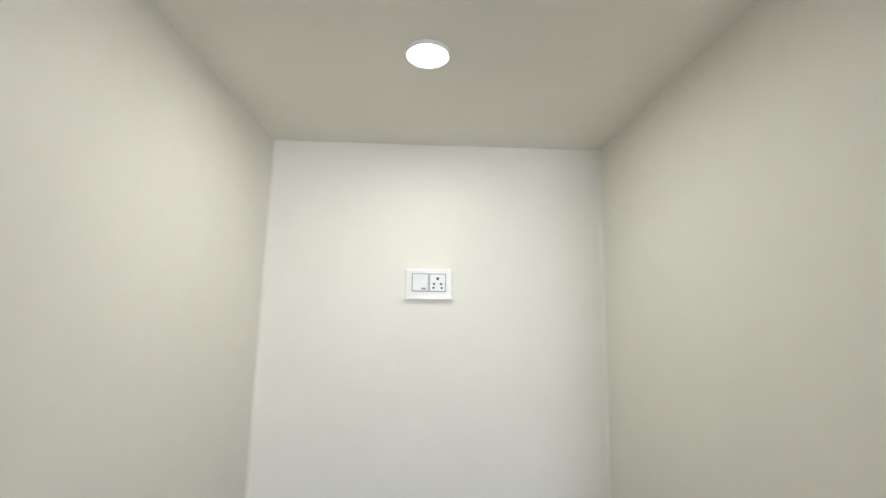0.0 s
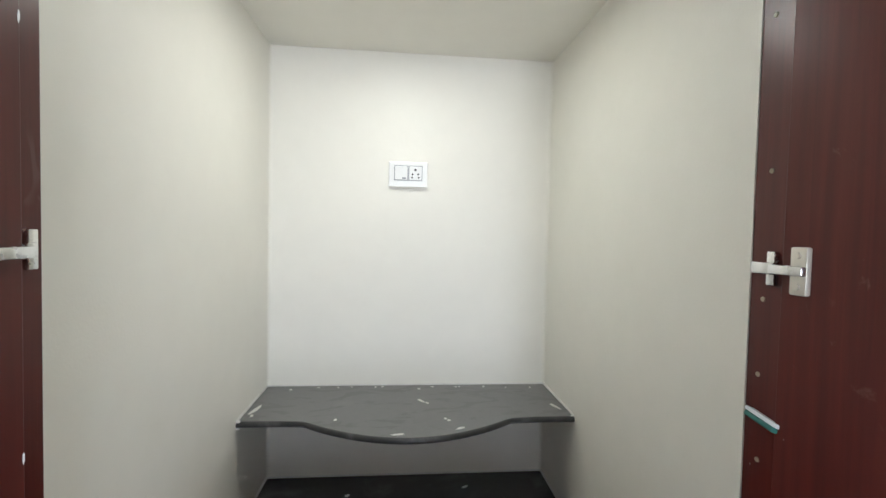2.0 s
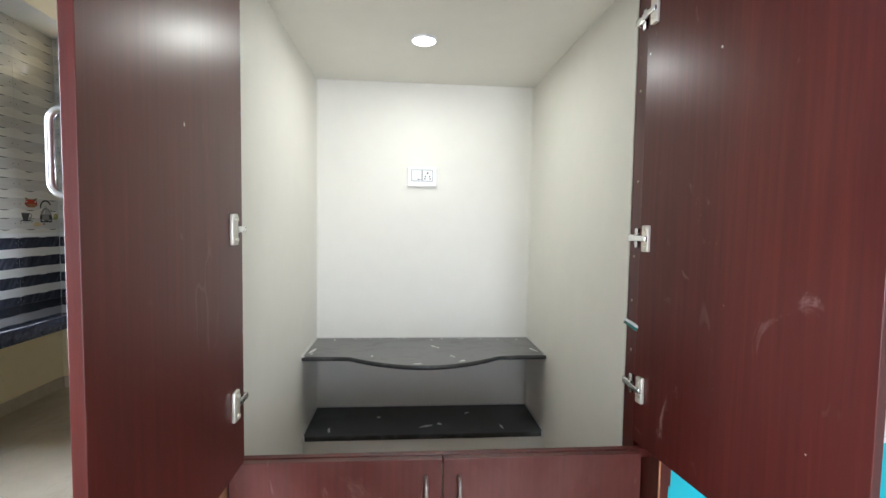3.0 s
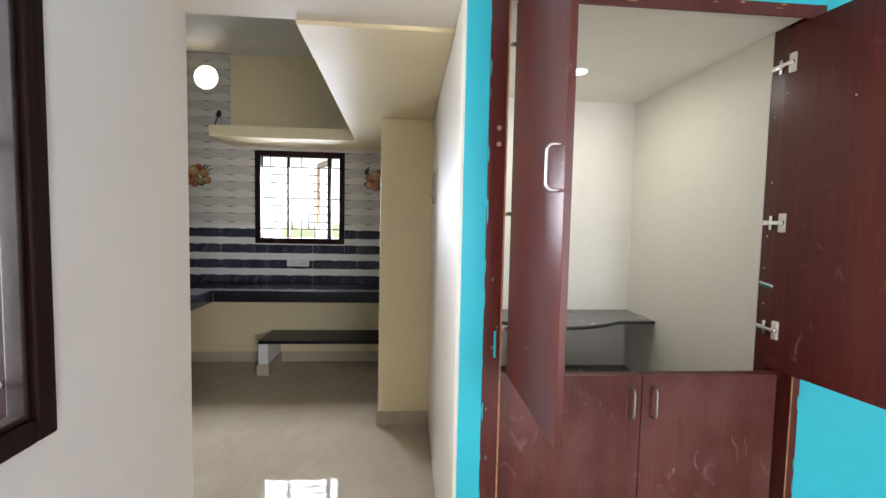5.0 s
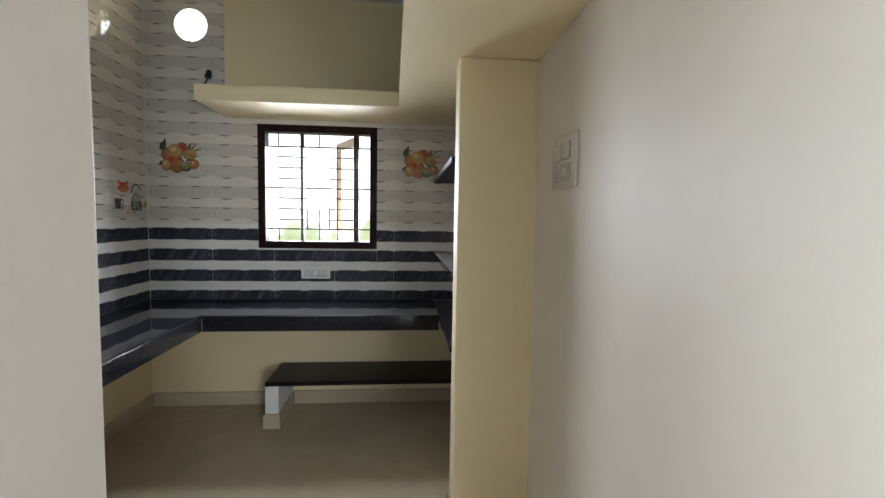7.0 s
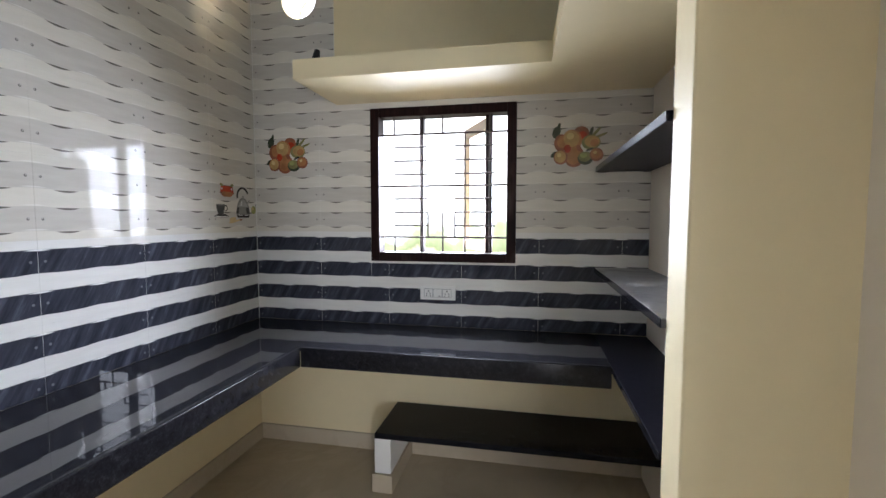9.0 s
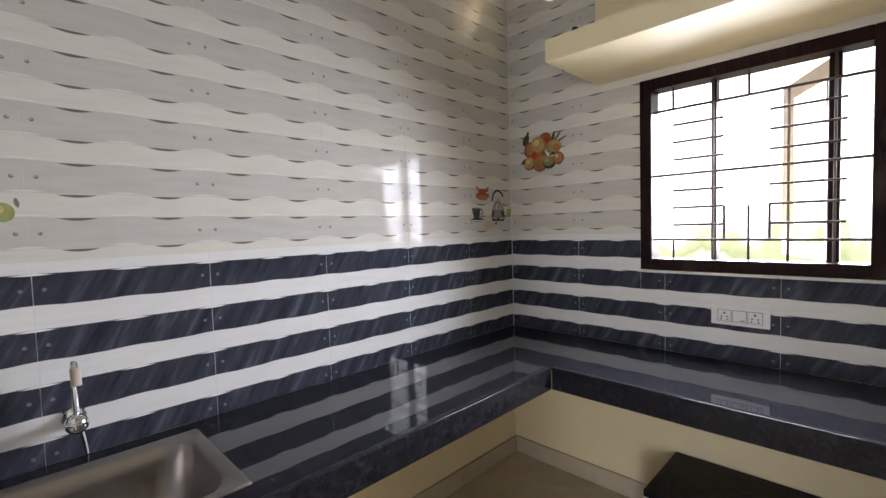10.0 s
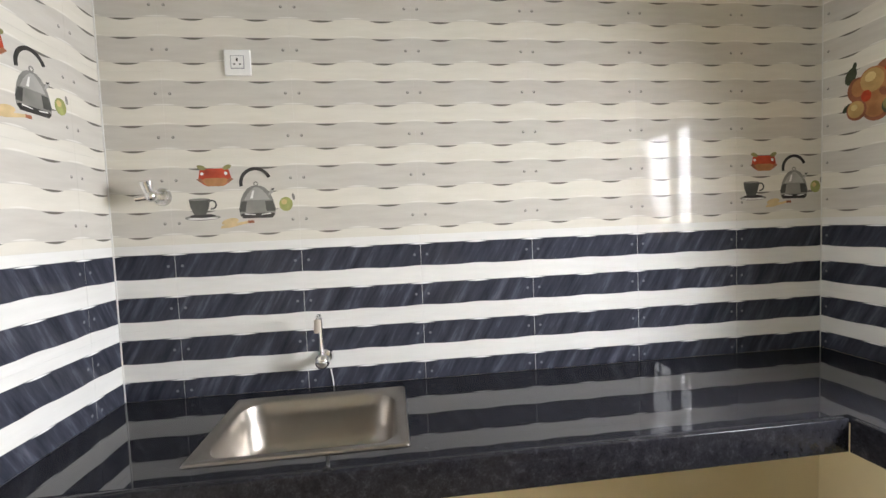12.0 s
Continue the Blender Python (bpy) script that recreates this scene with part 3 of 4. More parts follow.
# tap: wall flange, body, upright spout that bends forward
tap = holder("sink_tap", (XW, 0.943, 0.93), "chrome wall tap with raised swivel spout above the sink", "tap")
under("flange", cyl(bmesh.new(), (XW, 0.943, 0.93), (XW + 0.012, 0.943, 0.93), 0.031, 0.027, 28), "chrome", tap, "", True)
bm = cyl(bmesh.new(), (XW + 0.012, 0.943, 0.93), (XW + 0.075, 0.943, 0.93), 0.016, None, 20)
bmesh.ops.create_uvsphere(bm, u_segments=20, v_segments=12, radius=0.0275, matrix=Matrix.Translation((XW + 0.075, 0.943, 0.93)))
under("valve_body", bm, "chrome", tap, "", True)
under("lever", boxes(((XW + 0.094, 0.934, 0.921), (XW + 0.108, 0.952, 0.939)), bevel=0.004), "chrome", tap)
sx = XW + 0.075
pts = [(sx, 0.943, 0.95), (sx, 0.943, 1.075)] + arc((sx + 0.026, 0.943, 1.075), 0.026, 180, 60, (1, 0, 0), (0, 0, 1), 8) + [(sx + 0.060, 0.943, 1.082)]
under("spout", tube(bmesh.new(), pts, 0.0078, 14), "chrome", tap, "", True)
under("nozzle", cyl(bmesh.new(), (sx + 0.053, 0.943, 1.093), (sx + 0.070, 0.943, 1.052), 0.0115, None, 18), "spout_sleeve", tap, "matt buff sleeve on the spout end", True)

bm = tube(bmesh.new(), [(XW + 0.0008, 0.961, 0.878), (XW + 0.0008, 0.966, 0.846), (XW + 0.0008, 0.969, 0.812)], 0.0024, 6)
structure("sealant_streak", bm, "caulk_white", "run of white sealant on the tile under the tap", "sealant")

valve = holder("angle_valve", (XW, 0.398, 1.551), "chrome angle valve fixed on the wall tiles", "valve")
under("flange", cyl(bmesh.new(), (XW, 0.405, 1.548), (XW + 0.01, 0.405, 1.548), 0.033, 0.028, 26), "satin_steel", valve, "", True)
bm = cyl(bmesh.new(), (XW + 0.01, 0.405, 1.548), (XW + 0.06, 0.398, 1.551), 0.013, None, 18)
bmesh.ops.create_uvsphere(bm, u_segments=18, v_segments=10, radius=0.02, matrix=Matrix.Translation((XW + 0.06, 0.398, 1.548)))
under("valve_body", bm, "chrome", valve, "", True)
bm = cyl(bmesh.new(), (XW + 0.06, 0.392, 1.56), (XW + 0.068, 0.386, 1.597), 0.016, 0.02, 18)
under("knob", bm, "chrome", valve, "", True)
under("outlet", cyl(bmesh.new(), (XW + 0.06, 0.395, 1.545), (XW + 0.072, 0.352, 1.538), 0.010, None, 14), "chrome", valve, "", True)


# ---------------------------------------------------------------- switch plates
def disc(bm, x, z, r, y0, y1, n=14):
    return cyl(bm, (x, y0, z), (x, y1, z), r, None, n)


def plate(label, category, m, w, h, modules, ledge=False, plastic="white_plastic"):
    """A wall plate: x to the right, z up, the wall at y = 0, the front towards -y. Modules: kind, x, z, width, height."""
    ob = new("switch_plate")
    ob.matrix_world = m
    bpy.context.view_layer.update()
    tagged(ob, label, category)
    part("cover", boxes(((0, -0.010, 0), (w, 0, h)), bevel=0.004, seg=3), plastic, ob)
    if ledge:
        part("ledge", boxes(((-0.001, -0.016, -0.001), (w + 0.001, -0.0102, 0.003)), bevel=0.001), plastic, ob)
    for kind, x, z, mw, mh in modules:
        part("module_frame", boxes(((x, -0.0112, z), (x + mw, -0.0102, z + mh))), "grey_line", ob)
        g = 0.0028
        name = {"s": "rocker", "o": "socket", "k": "dial", "p": "socket"}[kind]
        face = part(name, boxes(((x + g, -0.0145, z + g), (x + mw - g, -0.0114, z + mh - g)), bevel=0.001), plastic, ob)
        cx, cz = x + mw / 2, z + mh / 2
        if kind == "o":
            bm = bmesh.new()
            disc(bm, cx, cz + 0.012, 0.0046, -0.0150, -0.0140)
            for sx_ in (-1, 1):
                disc(bm, cx + sx_ * 0.0105, cz - 0.004, 0.0036, -0.0150, -0.0140)
                disc(bm, cx + sx_ * 0.0125, cz - 0.016, 0.0034, -0.0150, -0.0140)
            part("pin_hole", bm, "dark_hole", face)
        if kind == "p":
            part("pin_slot", boxes(((cx - 0.003, -0.0150, cz + 0.002), (cx + 0.003, -0.0140, cz + 0.013)), ((cx - 0.014, -0.0150, cz - 0.010), (cx - 0.006, -0.0140, cz - 0.006)),
                                   ((cx + 0.006, -0.0150, cz - 0.010), (cx + 0.014, -0.0140, cz - 0.006))), "dark_hole", face)
        if kind == "s" and plastic != "ivory_plastic":
            part("indicator", boxes(((cx + 0.004, -0.0152, z + g + 0.003), (cx + 0.018, -0.0144, z + g + 0.009))), "grey_line", face)
        if kind == "k":
            part("knob", cyl(bmesh.new(), (cx, -0.0145, cz), (cx, -0.030, cz), 0.021, 0.018, 28), plastic, face, "", True)
    return ob


plate("white two-module switch and socket plate on the niche wall", "switch", pose(0.0, NY, 1.683), 0.144, 0.092,
      [("s", 0.020, 0.022, 0.052, 0.056), ("o", 0.073, 0.022, 0.052, 0.056)], True)
plate("white switchboard with socket and fan dial on the passage wall", "switch", pose(XP, 1.395, 1.558, 0, 0, -90), 0.245, 0.192,
      [("s", 0.028, 0.102, 0.080, 0.062), ("s", 0.110, 0.102, 0.080, 0.062), ("o", 0.028, 0.026, 0.080, 0.062), ("k", 0.110, 0.026, 0.080, 0.062)], False, "ivory_plastic")
plate("white four-module switch plate on the turquoise wall", "switch", pose(1.196, 0.0, 0.952), 0.202, 0.149,
      [("s", 0.030, 0.078, 0.070, 0.056), ("s", 0.102, 0.078, 0.070, 0.056), ("s", 0.030, 0.018, 0.070, 0.056), ("s", 0.102, 0.018, 0.070, 0.056)])
plate("white socket and switch plate on the striped tiles", "switch", pose(-1.932, YN, 0.970), 0.215, 0.084,
      [("o", 0.025, 0.016, 0.054, 0.052), ("s", 0.081, 0.016, 0.054, 0.052), ("o", 0.137, 0.016, 0.054, 0.052)])
ob = plate("white single power socket on light striped tiles", "socket", pose(XW, 0.650, 1.973, 0, 0, 90), 0.091, 0.091, [("p", 0.022, 0.022, 0.047, 0.047)])

# ---------------------------------------------------------------- kitchen window
win = tagged(new("window_1"), "dark brown wooden window with iron grille and open shutter", "window", "", S)
win.matrix_world = pose((WX0 + WX1) / 2, YN + 0.1, WZ0)
bpy.context.view_layer.update()
fy0, fy1, fw = YN - 0.004, YN + 0.10, 0.054
ix0, ix1, iz0, iz1 = WX0 + fw, WX1 - fw, WZ0 + fw, WZ1 - fw
for lo, hi in (((WX0, fy0, WZ0), (ix0, fy1, WZ1)), ((ix1, fy0, WZ0), (WX1, fy1, WZ1)), ((ix0, fy0, WZ0), (ix1, fy1, iz0)), ((ix0, fy0, iz1), (ix1, fy1, WZ1))):
    under("window_frame", boxes((lo, hi), bevel=0.004), "window_wood", win)
iw, ih = ix1 - ix0, iz1 - iz0
fx = lambda f: ix0 + f * iw
fz = lambda f: iz1 - f * ih
under("mullion", boxes(((fx(0.33) - 0.011, fy0 + 0.05, iz0), (fx(0.33) + 0.011, fy1, iz1)), bevel=0.003), "window_wood", win)
under("mullion", boxes(((fx(0.86) - 0.019, fy0 + 0.05, iz0), (fx(0.86) + 0.019, fy1, iz1)), bevel=0.003), "window_wood", win)
gy = fy0 + 0.030
for f in (0.127, 0.506, 0.886):
    under("grille_bar", cyl(bmesh.new(), (ix0, gy, fz(f)), (ix1, gy, fz(f)), 0.0058, None, 8), "grill_iron", win)
for f in (0.22, 0.32, 0.42, 0.60, 0.70, 0.80):
    under("grille_bar", cyl(bmesh.new(), (fx(0.114), gy, fz(f)), (fx(0.386), gy, fz(f)), 0.0053, None, 8), "grill_iron", win)
    under("grille_bar", cyl(bmesh.new(), (fx(0.600), gy, fz(f)), (fx(0.910), gy, fz(f)), 0.0053, None, 8), "grill_iron", win)
for f, a, b in ((0.114, 0.0, 0.127), (0.504, 0.0, 0.127), (0.114, 0.886, 1.0), (0.504, 0.70, 1.0), (0.386, 0.70, 0.886), (0.600, 0.70, 0.886),
                (0.33, 0.0, 1.0), (0.68, 0.127, 1.0), (0.865, 0.0, 1.0)):
    under("grille_bar", cyl(bmesh.new(), (fx(f), gy + 0.009, fz(b)), (fx(f), gy + 0.009, fz(a)), 0.0052, None, 8), "grill_iron", win)
for x_ in (0.33, 0.68, 0.865, 0.114, 0.504):
    for f in (0.127, 0.506, 0.886):
        bm = bmesh.new()
        bmesh.ops.create_icosphere(bm, subdivisions=1, radius=0.0075, matrix=Matrix.Translation((fx(x_), gy, fz(f))))
        under("grille_bead", bm, "grill_iron", win)
# the shutter stands open on the outside
sh = pose(fx(0.86), fy1 + 0.005, iz0, 0, 0, math.degrees(math.atan2(0.40, -0.205)))
shut = part("shutter", moved(boxes(((0, -0.014, 0.0), (0.045, 0.014, ih)), ((0.40, -0.014, 0.0), (0.445, 0.014, ih)), ((0.045, -0.014, 0.0), (0.40, 0.014, 0.06)), ((0.045, -0.014, ih - 0.06), (0.40, 0.014, ih))), sh), "shutter_paint", win, "open wooden shutter frame")
shut.matrix_parent_inverse = win.matrix_basis.inverted()
structure("window_sill", boxes(((WX0 - 0.01, YN - 0.012, WZ0 - 0.013), (WX1 + 0.012, YN + 0.1, WZ0 - 0.001)), bevel=0.002), "caulk_white", "thin rough cement sill under the window", "sill")

# hall window
hwin = tagged(new("window_2"), "dark brown wooden hall window with white grille bars", "window", "", S)
hwin.matrix_world = pose(XH, -1.0, HW[2])
bpy.context.view_layer.update()
hy0, hy1, hz0, hz1 = HW
gx0, gx1, gw = XH - 0.14, XH + 0.020, 0.050
for lo, hi in (((gx0, hy1 - gw, hz0), (gx1, hy1, hz1)), ((gx0, hy0, hz0), (gx1, hy0 + gw, hz1)), ((gx0, hy0 + gw, hz0), (gx1, hy1 - gw, hz0 + gw)), ((gx0, hy0 + gw, hz1 - gw), (gx1, hy1 - gw, hz1))):
    under("window_frame", boxes((lo, hi), bevel=0.006, seg=3), "window_wood", hwin)
for lo, hi in (((XH - 0.035, hy1 - gw - 0.012, hz0 + gw), (XH + 0.006, hy1 - gw - 0.0002, hz1 - gw)), ((XH - 0.035, hy0 + gw, hz0 + gw + 0.0002), (XH + 0.006, hy1 - gw - 0.0125, hz0 + gw + 0.012))):
    under("bead", boxes((lo, hi), bevel=0.005, seg=3), "worn_wood", hwin, "worn moulded bead")
for y in (-1.05, -1.40):
    under("mullion", boxes(((gx0 + 0.012, y - 0.02, hz0 + gw), (XH - 0.03, y + 0.02, hz1 - gw)), bevel=0.004), "window_wood", hwin)
bx = XH - 0.055
for z in (1.097, 1.587, 2.02):
    under("grille_bar", cyl(bmesh.new(), (bx, hy0 + gw, z), (bx, hy1 - gw - 0.0005, z), 0.0075, None, 10), "white_bar", hwin)
for y in (-0.545, -0.72, -0.90, -1.20, -1.55):
    under("grille_bar", boxes(((bx - 0.018, y - 0.010, hz0 + gw), (bx - 0.008, y + 0.010, hz1 - gw))), "white_bar", hwin)

# loose cable with a bulb holder on the loft
lamp = holder("bulb_holder", (-2.60, 3.0, ZLOFT1), "black bulb holder on a loose stiff cable", "lamp holder")
under("cable", tube(bmesh.new(), [(-2.605, 2.98, ZLOFT1 + 0.001), (-2.600, 2.99, 2.30), (-2.585, 3.01, 2.36), (-2.567, 3.03, 2.42)], 0.0055, 8), "black_rubber", lamp, "", True)
bm = cyl(bmesh.new(), (-2.569, 3.028, 2.415), (-2.562, 3.034, 2.468), 0.024, 0.016, 16)
under("socket_cap", bm, "black_rubber", lamp, "", True)

# ---------------------------------------------------------------- niche
led = holder("ceiling_downlight", (0.058, 0.64, NZ), "round lit LED downlight in the niche ceiling", "downlight")
bm = bmesh.new()
ro, ri = 0.0475, 0.0425
loops = [[bm.verts.new((0.058 + r * math.cos(2 * math.pi * i / 40), 0.64 + r * math.sin(2 * math.pi * i / 40), z)) for i in range(40)]
         for r, z in ((ro, NZ - 0.0005), (ro - 0.001, NZ - 0.006), (ri + 0.002, NZ - 0.009), (ri, NZ - 0.006), (ri, NZ - 0.0005))]
for a, b in zip(loops, loops[1:]):
    for j in range(40):
        bm.faces.new((a[j], a[(j + 1) % 40], b[(j + 1) % 40], b[j]))
under("trim_ring", bm, "white_plastic", led, "", True)
bm = bmesh.new()
bmesh.ops.create_uvsphere(bm, u_segments=36, v_segments=16, radius=1.0, matrix=pose(0.058, 0.64, NZ - 0.002) @ Matrix.Diagonal((ri - 0.001, ri - 0.001, 0.017, 1)))
bmesh.ops.delete(bm, geom=[v for v in bm.verts if v.co.z > NZ - 0.0005], context="VERTS")
under("diffuser", bm, "led_diffuser", led, "glowing white domed diffuser", True)

bm = bmesh.new()
bmesh.ops.create_icosphere(bm, subdivisions=2, radius=1.0)
for v in bm.verts:
    v.co += 0.4 * noise.noise_vector(v.co * 1.7)
    v.co = Vector((v.co.x * 0.016, v.co.y * 0.006, v.co.z * 0.004))
thing("wire_stub", moved(bm, pose(-0.185, 0.265, NZ - 0.002, 0, 0, -25)), "shutter_paint", "short brown wire stub in the niche ceiling", "wire", smooth=True)

# upper shelf with a bowed front, lower shelf plain
out = [(NX0 + 0.001, NY - 0.001), (NX0 + 0.001, 0.842)]
for i in range(25):
    f = i / 24
    x_ = -0.235 + f * 0.645
    s_ = math.sin(math.pi * f)
    out.append((x_, 0.842 - 0.128 * s_ ** 0.85 if 0 < i < 24 else 0.842))
out += [(NX1 - 0.001, 0.838), (NX1 - 0.001, NY - 0.001)]
bm = prism(bmesh.new(), out, 0.913, 0.932)
top_edges = [e for e in bm.edges if all(v.co.y < 0.86 for v in e.verts) and abs(e.verts[0].co.z - e.verts[1].co.z) < 1e-4]
bmesh.ops.bevel(bm, geom=top_edges, offset=0.007, segments=3, affect="EDGES")
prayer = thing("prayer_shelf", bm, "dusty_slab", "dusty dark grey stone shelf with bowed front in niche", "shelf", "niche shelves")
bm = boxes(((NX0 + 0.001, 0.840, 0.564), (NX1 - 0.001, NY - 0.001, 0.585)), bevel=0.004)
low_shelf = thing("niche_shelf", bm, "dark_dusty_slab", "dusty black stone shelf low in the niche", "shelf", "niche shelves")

# dark rolled nosing along the bowed front, dabs of plaster left on both shelves
nose = [(NX0 + 0.002, 0.8415, 0.9225)] + [(x_, y_ - 0.0005, 0.9225) for x_, y_ in out[1:-1]][1:-1] + [(NX1 - 0.002, 0.8375, 0.9235)]
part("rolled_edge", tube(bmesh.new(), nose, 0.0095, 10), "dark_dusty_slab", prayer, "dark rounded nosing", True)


def dab(shelf, x, y, z, w, d, turn):
    bm = bmesh.new()
    bmesh.ops.create_icosphere(bm, subdivisions=2, radius=1.0)
    for v in bm.verts:
        v.co += 0.75 * noise.noise_vector(v.co * 1.5 + Vector((x * 31, y * 17, turn)))
        v.co = Vector((v.co.x * w, v.co.y * d, v.co.z * 0.0022))
    part("plaster_dab", moved(bm, pose(x, y, z, 0, 0, turn)), "caulk_white", shelf, "white plaster dab", True)


rnd = random.Random(5)
for i in range(13):
    x_ = NX0 + 0.05 + (NX1 - NX0 - 0.1) * (i + rnd.random()) / 13
    dab(prayer, x_, NY - rnd.uniform(0.02, 0.05), 0.9325, rnd.uniform(0.003, 0.007), rnd.uniform(0.003, 0.005), rnd.uniform(0, 180))
for x_, y_, w_, d_, a_ in ((NX0 + 0.03, 0.93, 0.007, 0.035, -12), (NX1 - 0.035, 0.92, 0.006, 0.030, 20), (0.13, 0.985, 0.005, 0.016, 35), (0.15, 0.965, 0.004, 0.010, 40), (-0.14, 0.84, 0.005, 0.008, -25),
                           (0.20, 0.835, 0.006, 0.005, 0), (0.21, 0.822, 0.006, 0.004, 0), (0.05, 0.733, 0.020, 0.004, 4), (0.24, 0.768, 0.016, 0.005, 28), (-0.40, 0.88, 0.006, 0.006, 0)):
    dab(prayer, x_, y_, 0.9325, w_, d_, a_)
for x_, y_, w_, d_, a_ in ((0.10, 0.92, 0.03, 0.008, 20), (0.16, 0.94, 0.01, 0.012, 60), (-0.12, 1.02, 0.008, 0.006, 0), (0.30, 1.05, 0.012, 0.005, 30), (0.44, 0.90, 0.006, 0.02, 10), (-0.33, 0.90, 0.005, 0.02, 10)):
    dab(low_shelf, x_, y_, 0.5855, w_, d_, a_)

# cabinet round the niche
cab = holder("wall_cabinet", (0.1, 0.0, 0.0), "dark maroon laminate cabinet built round the niche, scuffed", "cabinet")
F0 = -0.006
LX, RX = -0.421, 0.640
under("frame_post", boxes(((-0.478, F0, 0.001), (LX, 0.116, 2.205)), bevel=0.002), "maroon_laminate", cab)
under("frame_post", prism(bmesh.new(), [(RX, F0), (0.667, F0), (0.667, 0.150), (0.620, 0.150), (0.620, 0.092), (RX, 0.092)], 0.001, 2.205), "maroon_laminate", cab)
under("frame_rail", boxes(((LX + 0.0005, F0, 2.160), (RX - 0.0005, -0.0005, 2.205)), bevel=0.002), "maroon_laminate", cab)
under("frame_rail", boxes(((LX + 0.0005, 0.044, 0.902), (RX - 0.0005, 0.062, 0.926)), bevel=0.002), "maroon_laminate", cab)
under("raw_edge", boxes(((LX + 0.0003, F0 - 0.001, 0.001), (LX + 0.0055, 0.03, 2.158))), "raw_ply", cab, "raw plywood edge")
under("raw_edge", boxes(((RX - 0.0065, F0 - 0.001, 2.06), (RX - 0.0003, 0.044, 2.158))), "raw_ply", cab, "raw chipped plywood edge")
under("raw_edge", boxes(((RX - 0.0040, F0 - 0.001, 0.001), (RX - 0.0003, F0 + 0.003, 0.925))), "raw_ply", cab, "raw plywood edge")
for z in (1.756, 1.704):
    under("screw_cap", cyl(bmesh.new(), (-0.443, F0, z), (-0.443, F0 - 0.002, z), 0.008, 0.008, 16), "shutter_paint", cab, "", True)
under("paint_smear", boxes(((-0.442, F0 - 0.0012, 1.000), (-0.434, F0, 1.090)), bevel=0.0005), "teal_paint", cab, "dab of turquoise paint")


def pull(length, out=0.014):
    """A bent bar handle standing on the plane y = 0 towards -y, upright from z = 0."""
    r = 0.016
    pts = [(0, 0, 0.004), (0, -out, 0.004)] + arc((0, -out, 0.004 + r), r, -90, -180, (0, 1, 0), (0, 0, 1), 6) \
        + arc((0, -out, length - 0.004 - r), r, 180, 90, (0, 1, 0), (0, 0, 1), 6) + [(0, -out, length - 0.004), (0, 0, length - 0.004)]
    return tube(bmesh.new(), pts, 0.0043, 12)


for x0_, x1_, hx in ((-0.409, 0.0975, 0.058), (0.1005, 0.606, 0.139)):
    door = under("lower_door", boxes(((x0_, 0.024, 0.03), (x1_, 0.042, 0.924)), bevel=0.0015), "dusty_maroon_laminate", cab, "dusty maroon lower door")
    under("handle", moved(pull(0.112), pose(hx, 0.024, 0.772)), "handle_steel", door, "chrome bar handle", True)


def upper_door(hinge_x, hinge_y, angle, side, hinges, w):
    """side +1: the board lies east of its inner face; -1: west."""
    m = pose(hinge_x, hinge_y, 0.932, 0, 0, angle)
    h, th = 1.232, 0.018
    a, b = sorted((0.0, side * th))
    board = under("upper_door", moved(boxes(((0.0, a, 0.0), (w, b, h)), bevel=0.0012), m), "maroon_laminate", cab, "open maroon laminate door")
    if side < 0:
        hb = pull(0.112, 0.017)
        moved(hb, pose(w - 0.028, -th, 0.590))
        under("handle", moved(hb, m), "handle_steel", board, "chrome bar handle", True)
    else:
        hb = moved(pull(0.112), pose(w - 0.043, th, 0.590, 0, 0, 180))
        under("handle", moved(hb, m), "handle_steel", board, "chrome bar handle", True)
    px = 0.620 if side > 0 else LX
    hx_ = 0.032 if side > 0 else 0.059
    for z in hinges:
        bm = boxes(((0.020, -side * 0.011, -0.034), (0.044, 0.0, 0.034)) if side > 0 else ((0.044, 0.0, -0.034), (0.074, 0.009, 0.034)), bevel=0.003)
        for zz in (-0.022, 0.022):
            cyl(bm, (hx_, -side * 0.008, zz), (hx_, -side * 0.014, zz), 0.0045, None, 10)
        moved(bm, m @ Matrix.Translation((0, 0, z - 0.932)))
        hinge = under("hinge", bm, "hinge_nickel", board, "nickel concealed hinge", True)
        # arm and mounting plate on the post's inner face
        q = lambda a, b: sorted((px - side * a, px - side * b))
        (a0, a1), (b0, b1), (c0, c1) = q(0.0, 0.009), q(0.004, 0.016), q(0.012 if side > 0 else 0.0495, 0.022 if side > 0 else 0.057)
        e_ = 0.014 if side > 0 else 0.0
        bm = boxes(((a0, 0.084 + e_, z - 0.026), (a1, 0.099 + e_, z + 0.026)), bevel=0.002)
        box(bm, (b0, 0.080 + e_ if side > 0 else 0.0735, z - 0.009), (b1, 0.136 if side > 0 else 0.090, z + 0.009), 0.002)
        box(bm, (c0, 0.040 if side > 0 else -0.022, z - 0.007), (c1, 0.082 + e_ if side > 0 else 0.032, z + 0.007), 0.002)
        if side < 0:
            box(bm, (px + 0.004, 0.0260, z - 0.007), (px + 0.0505, 0.0335, z + 0.007), 0.002)
            box(bm, (px + 0.004, 0.0330, z - 0.007), (px + 0.010, 0.0740, z + 0.007), 0.002)
        under("hinge_arm", bm, "satin_steel", board, "steel hinge arm", True)


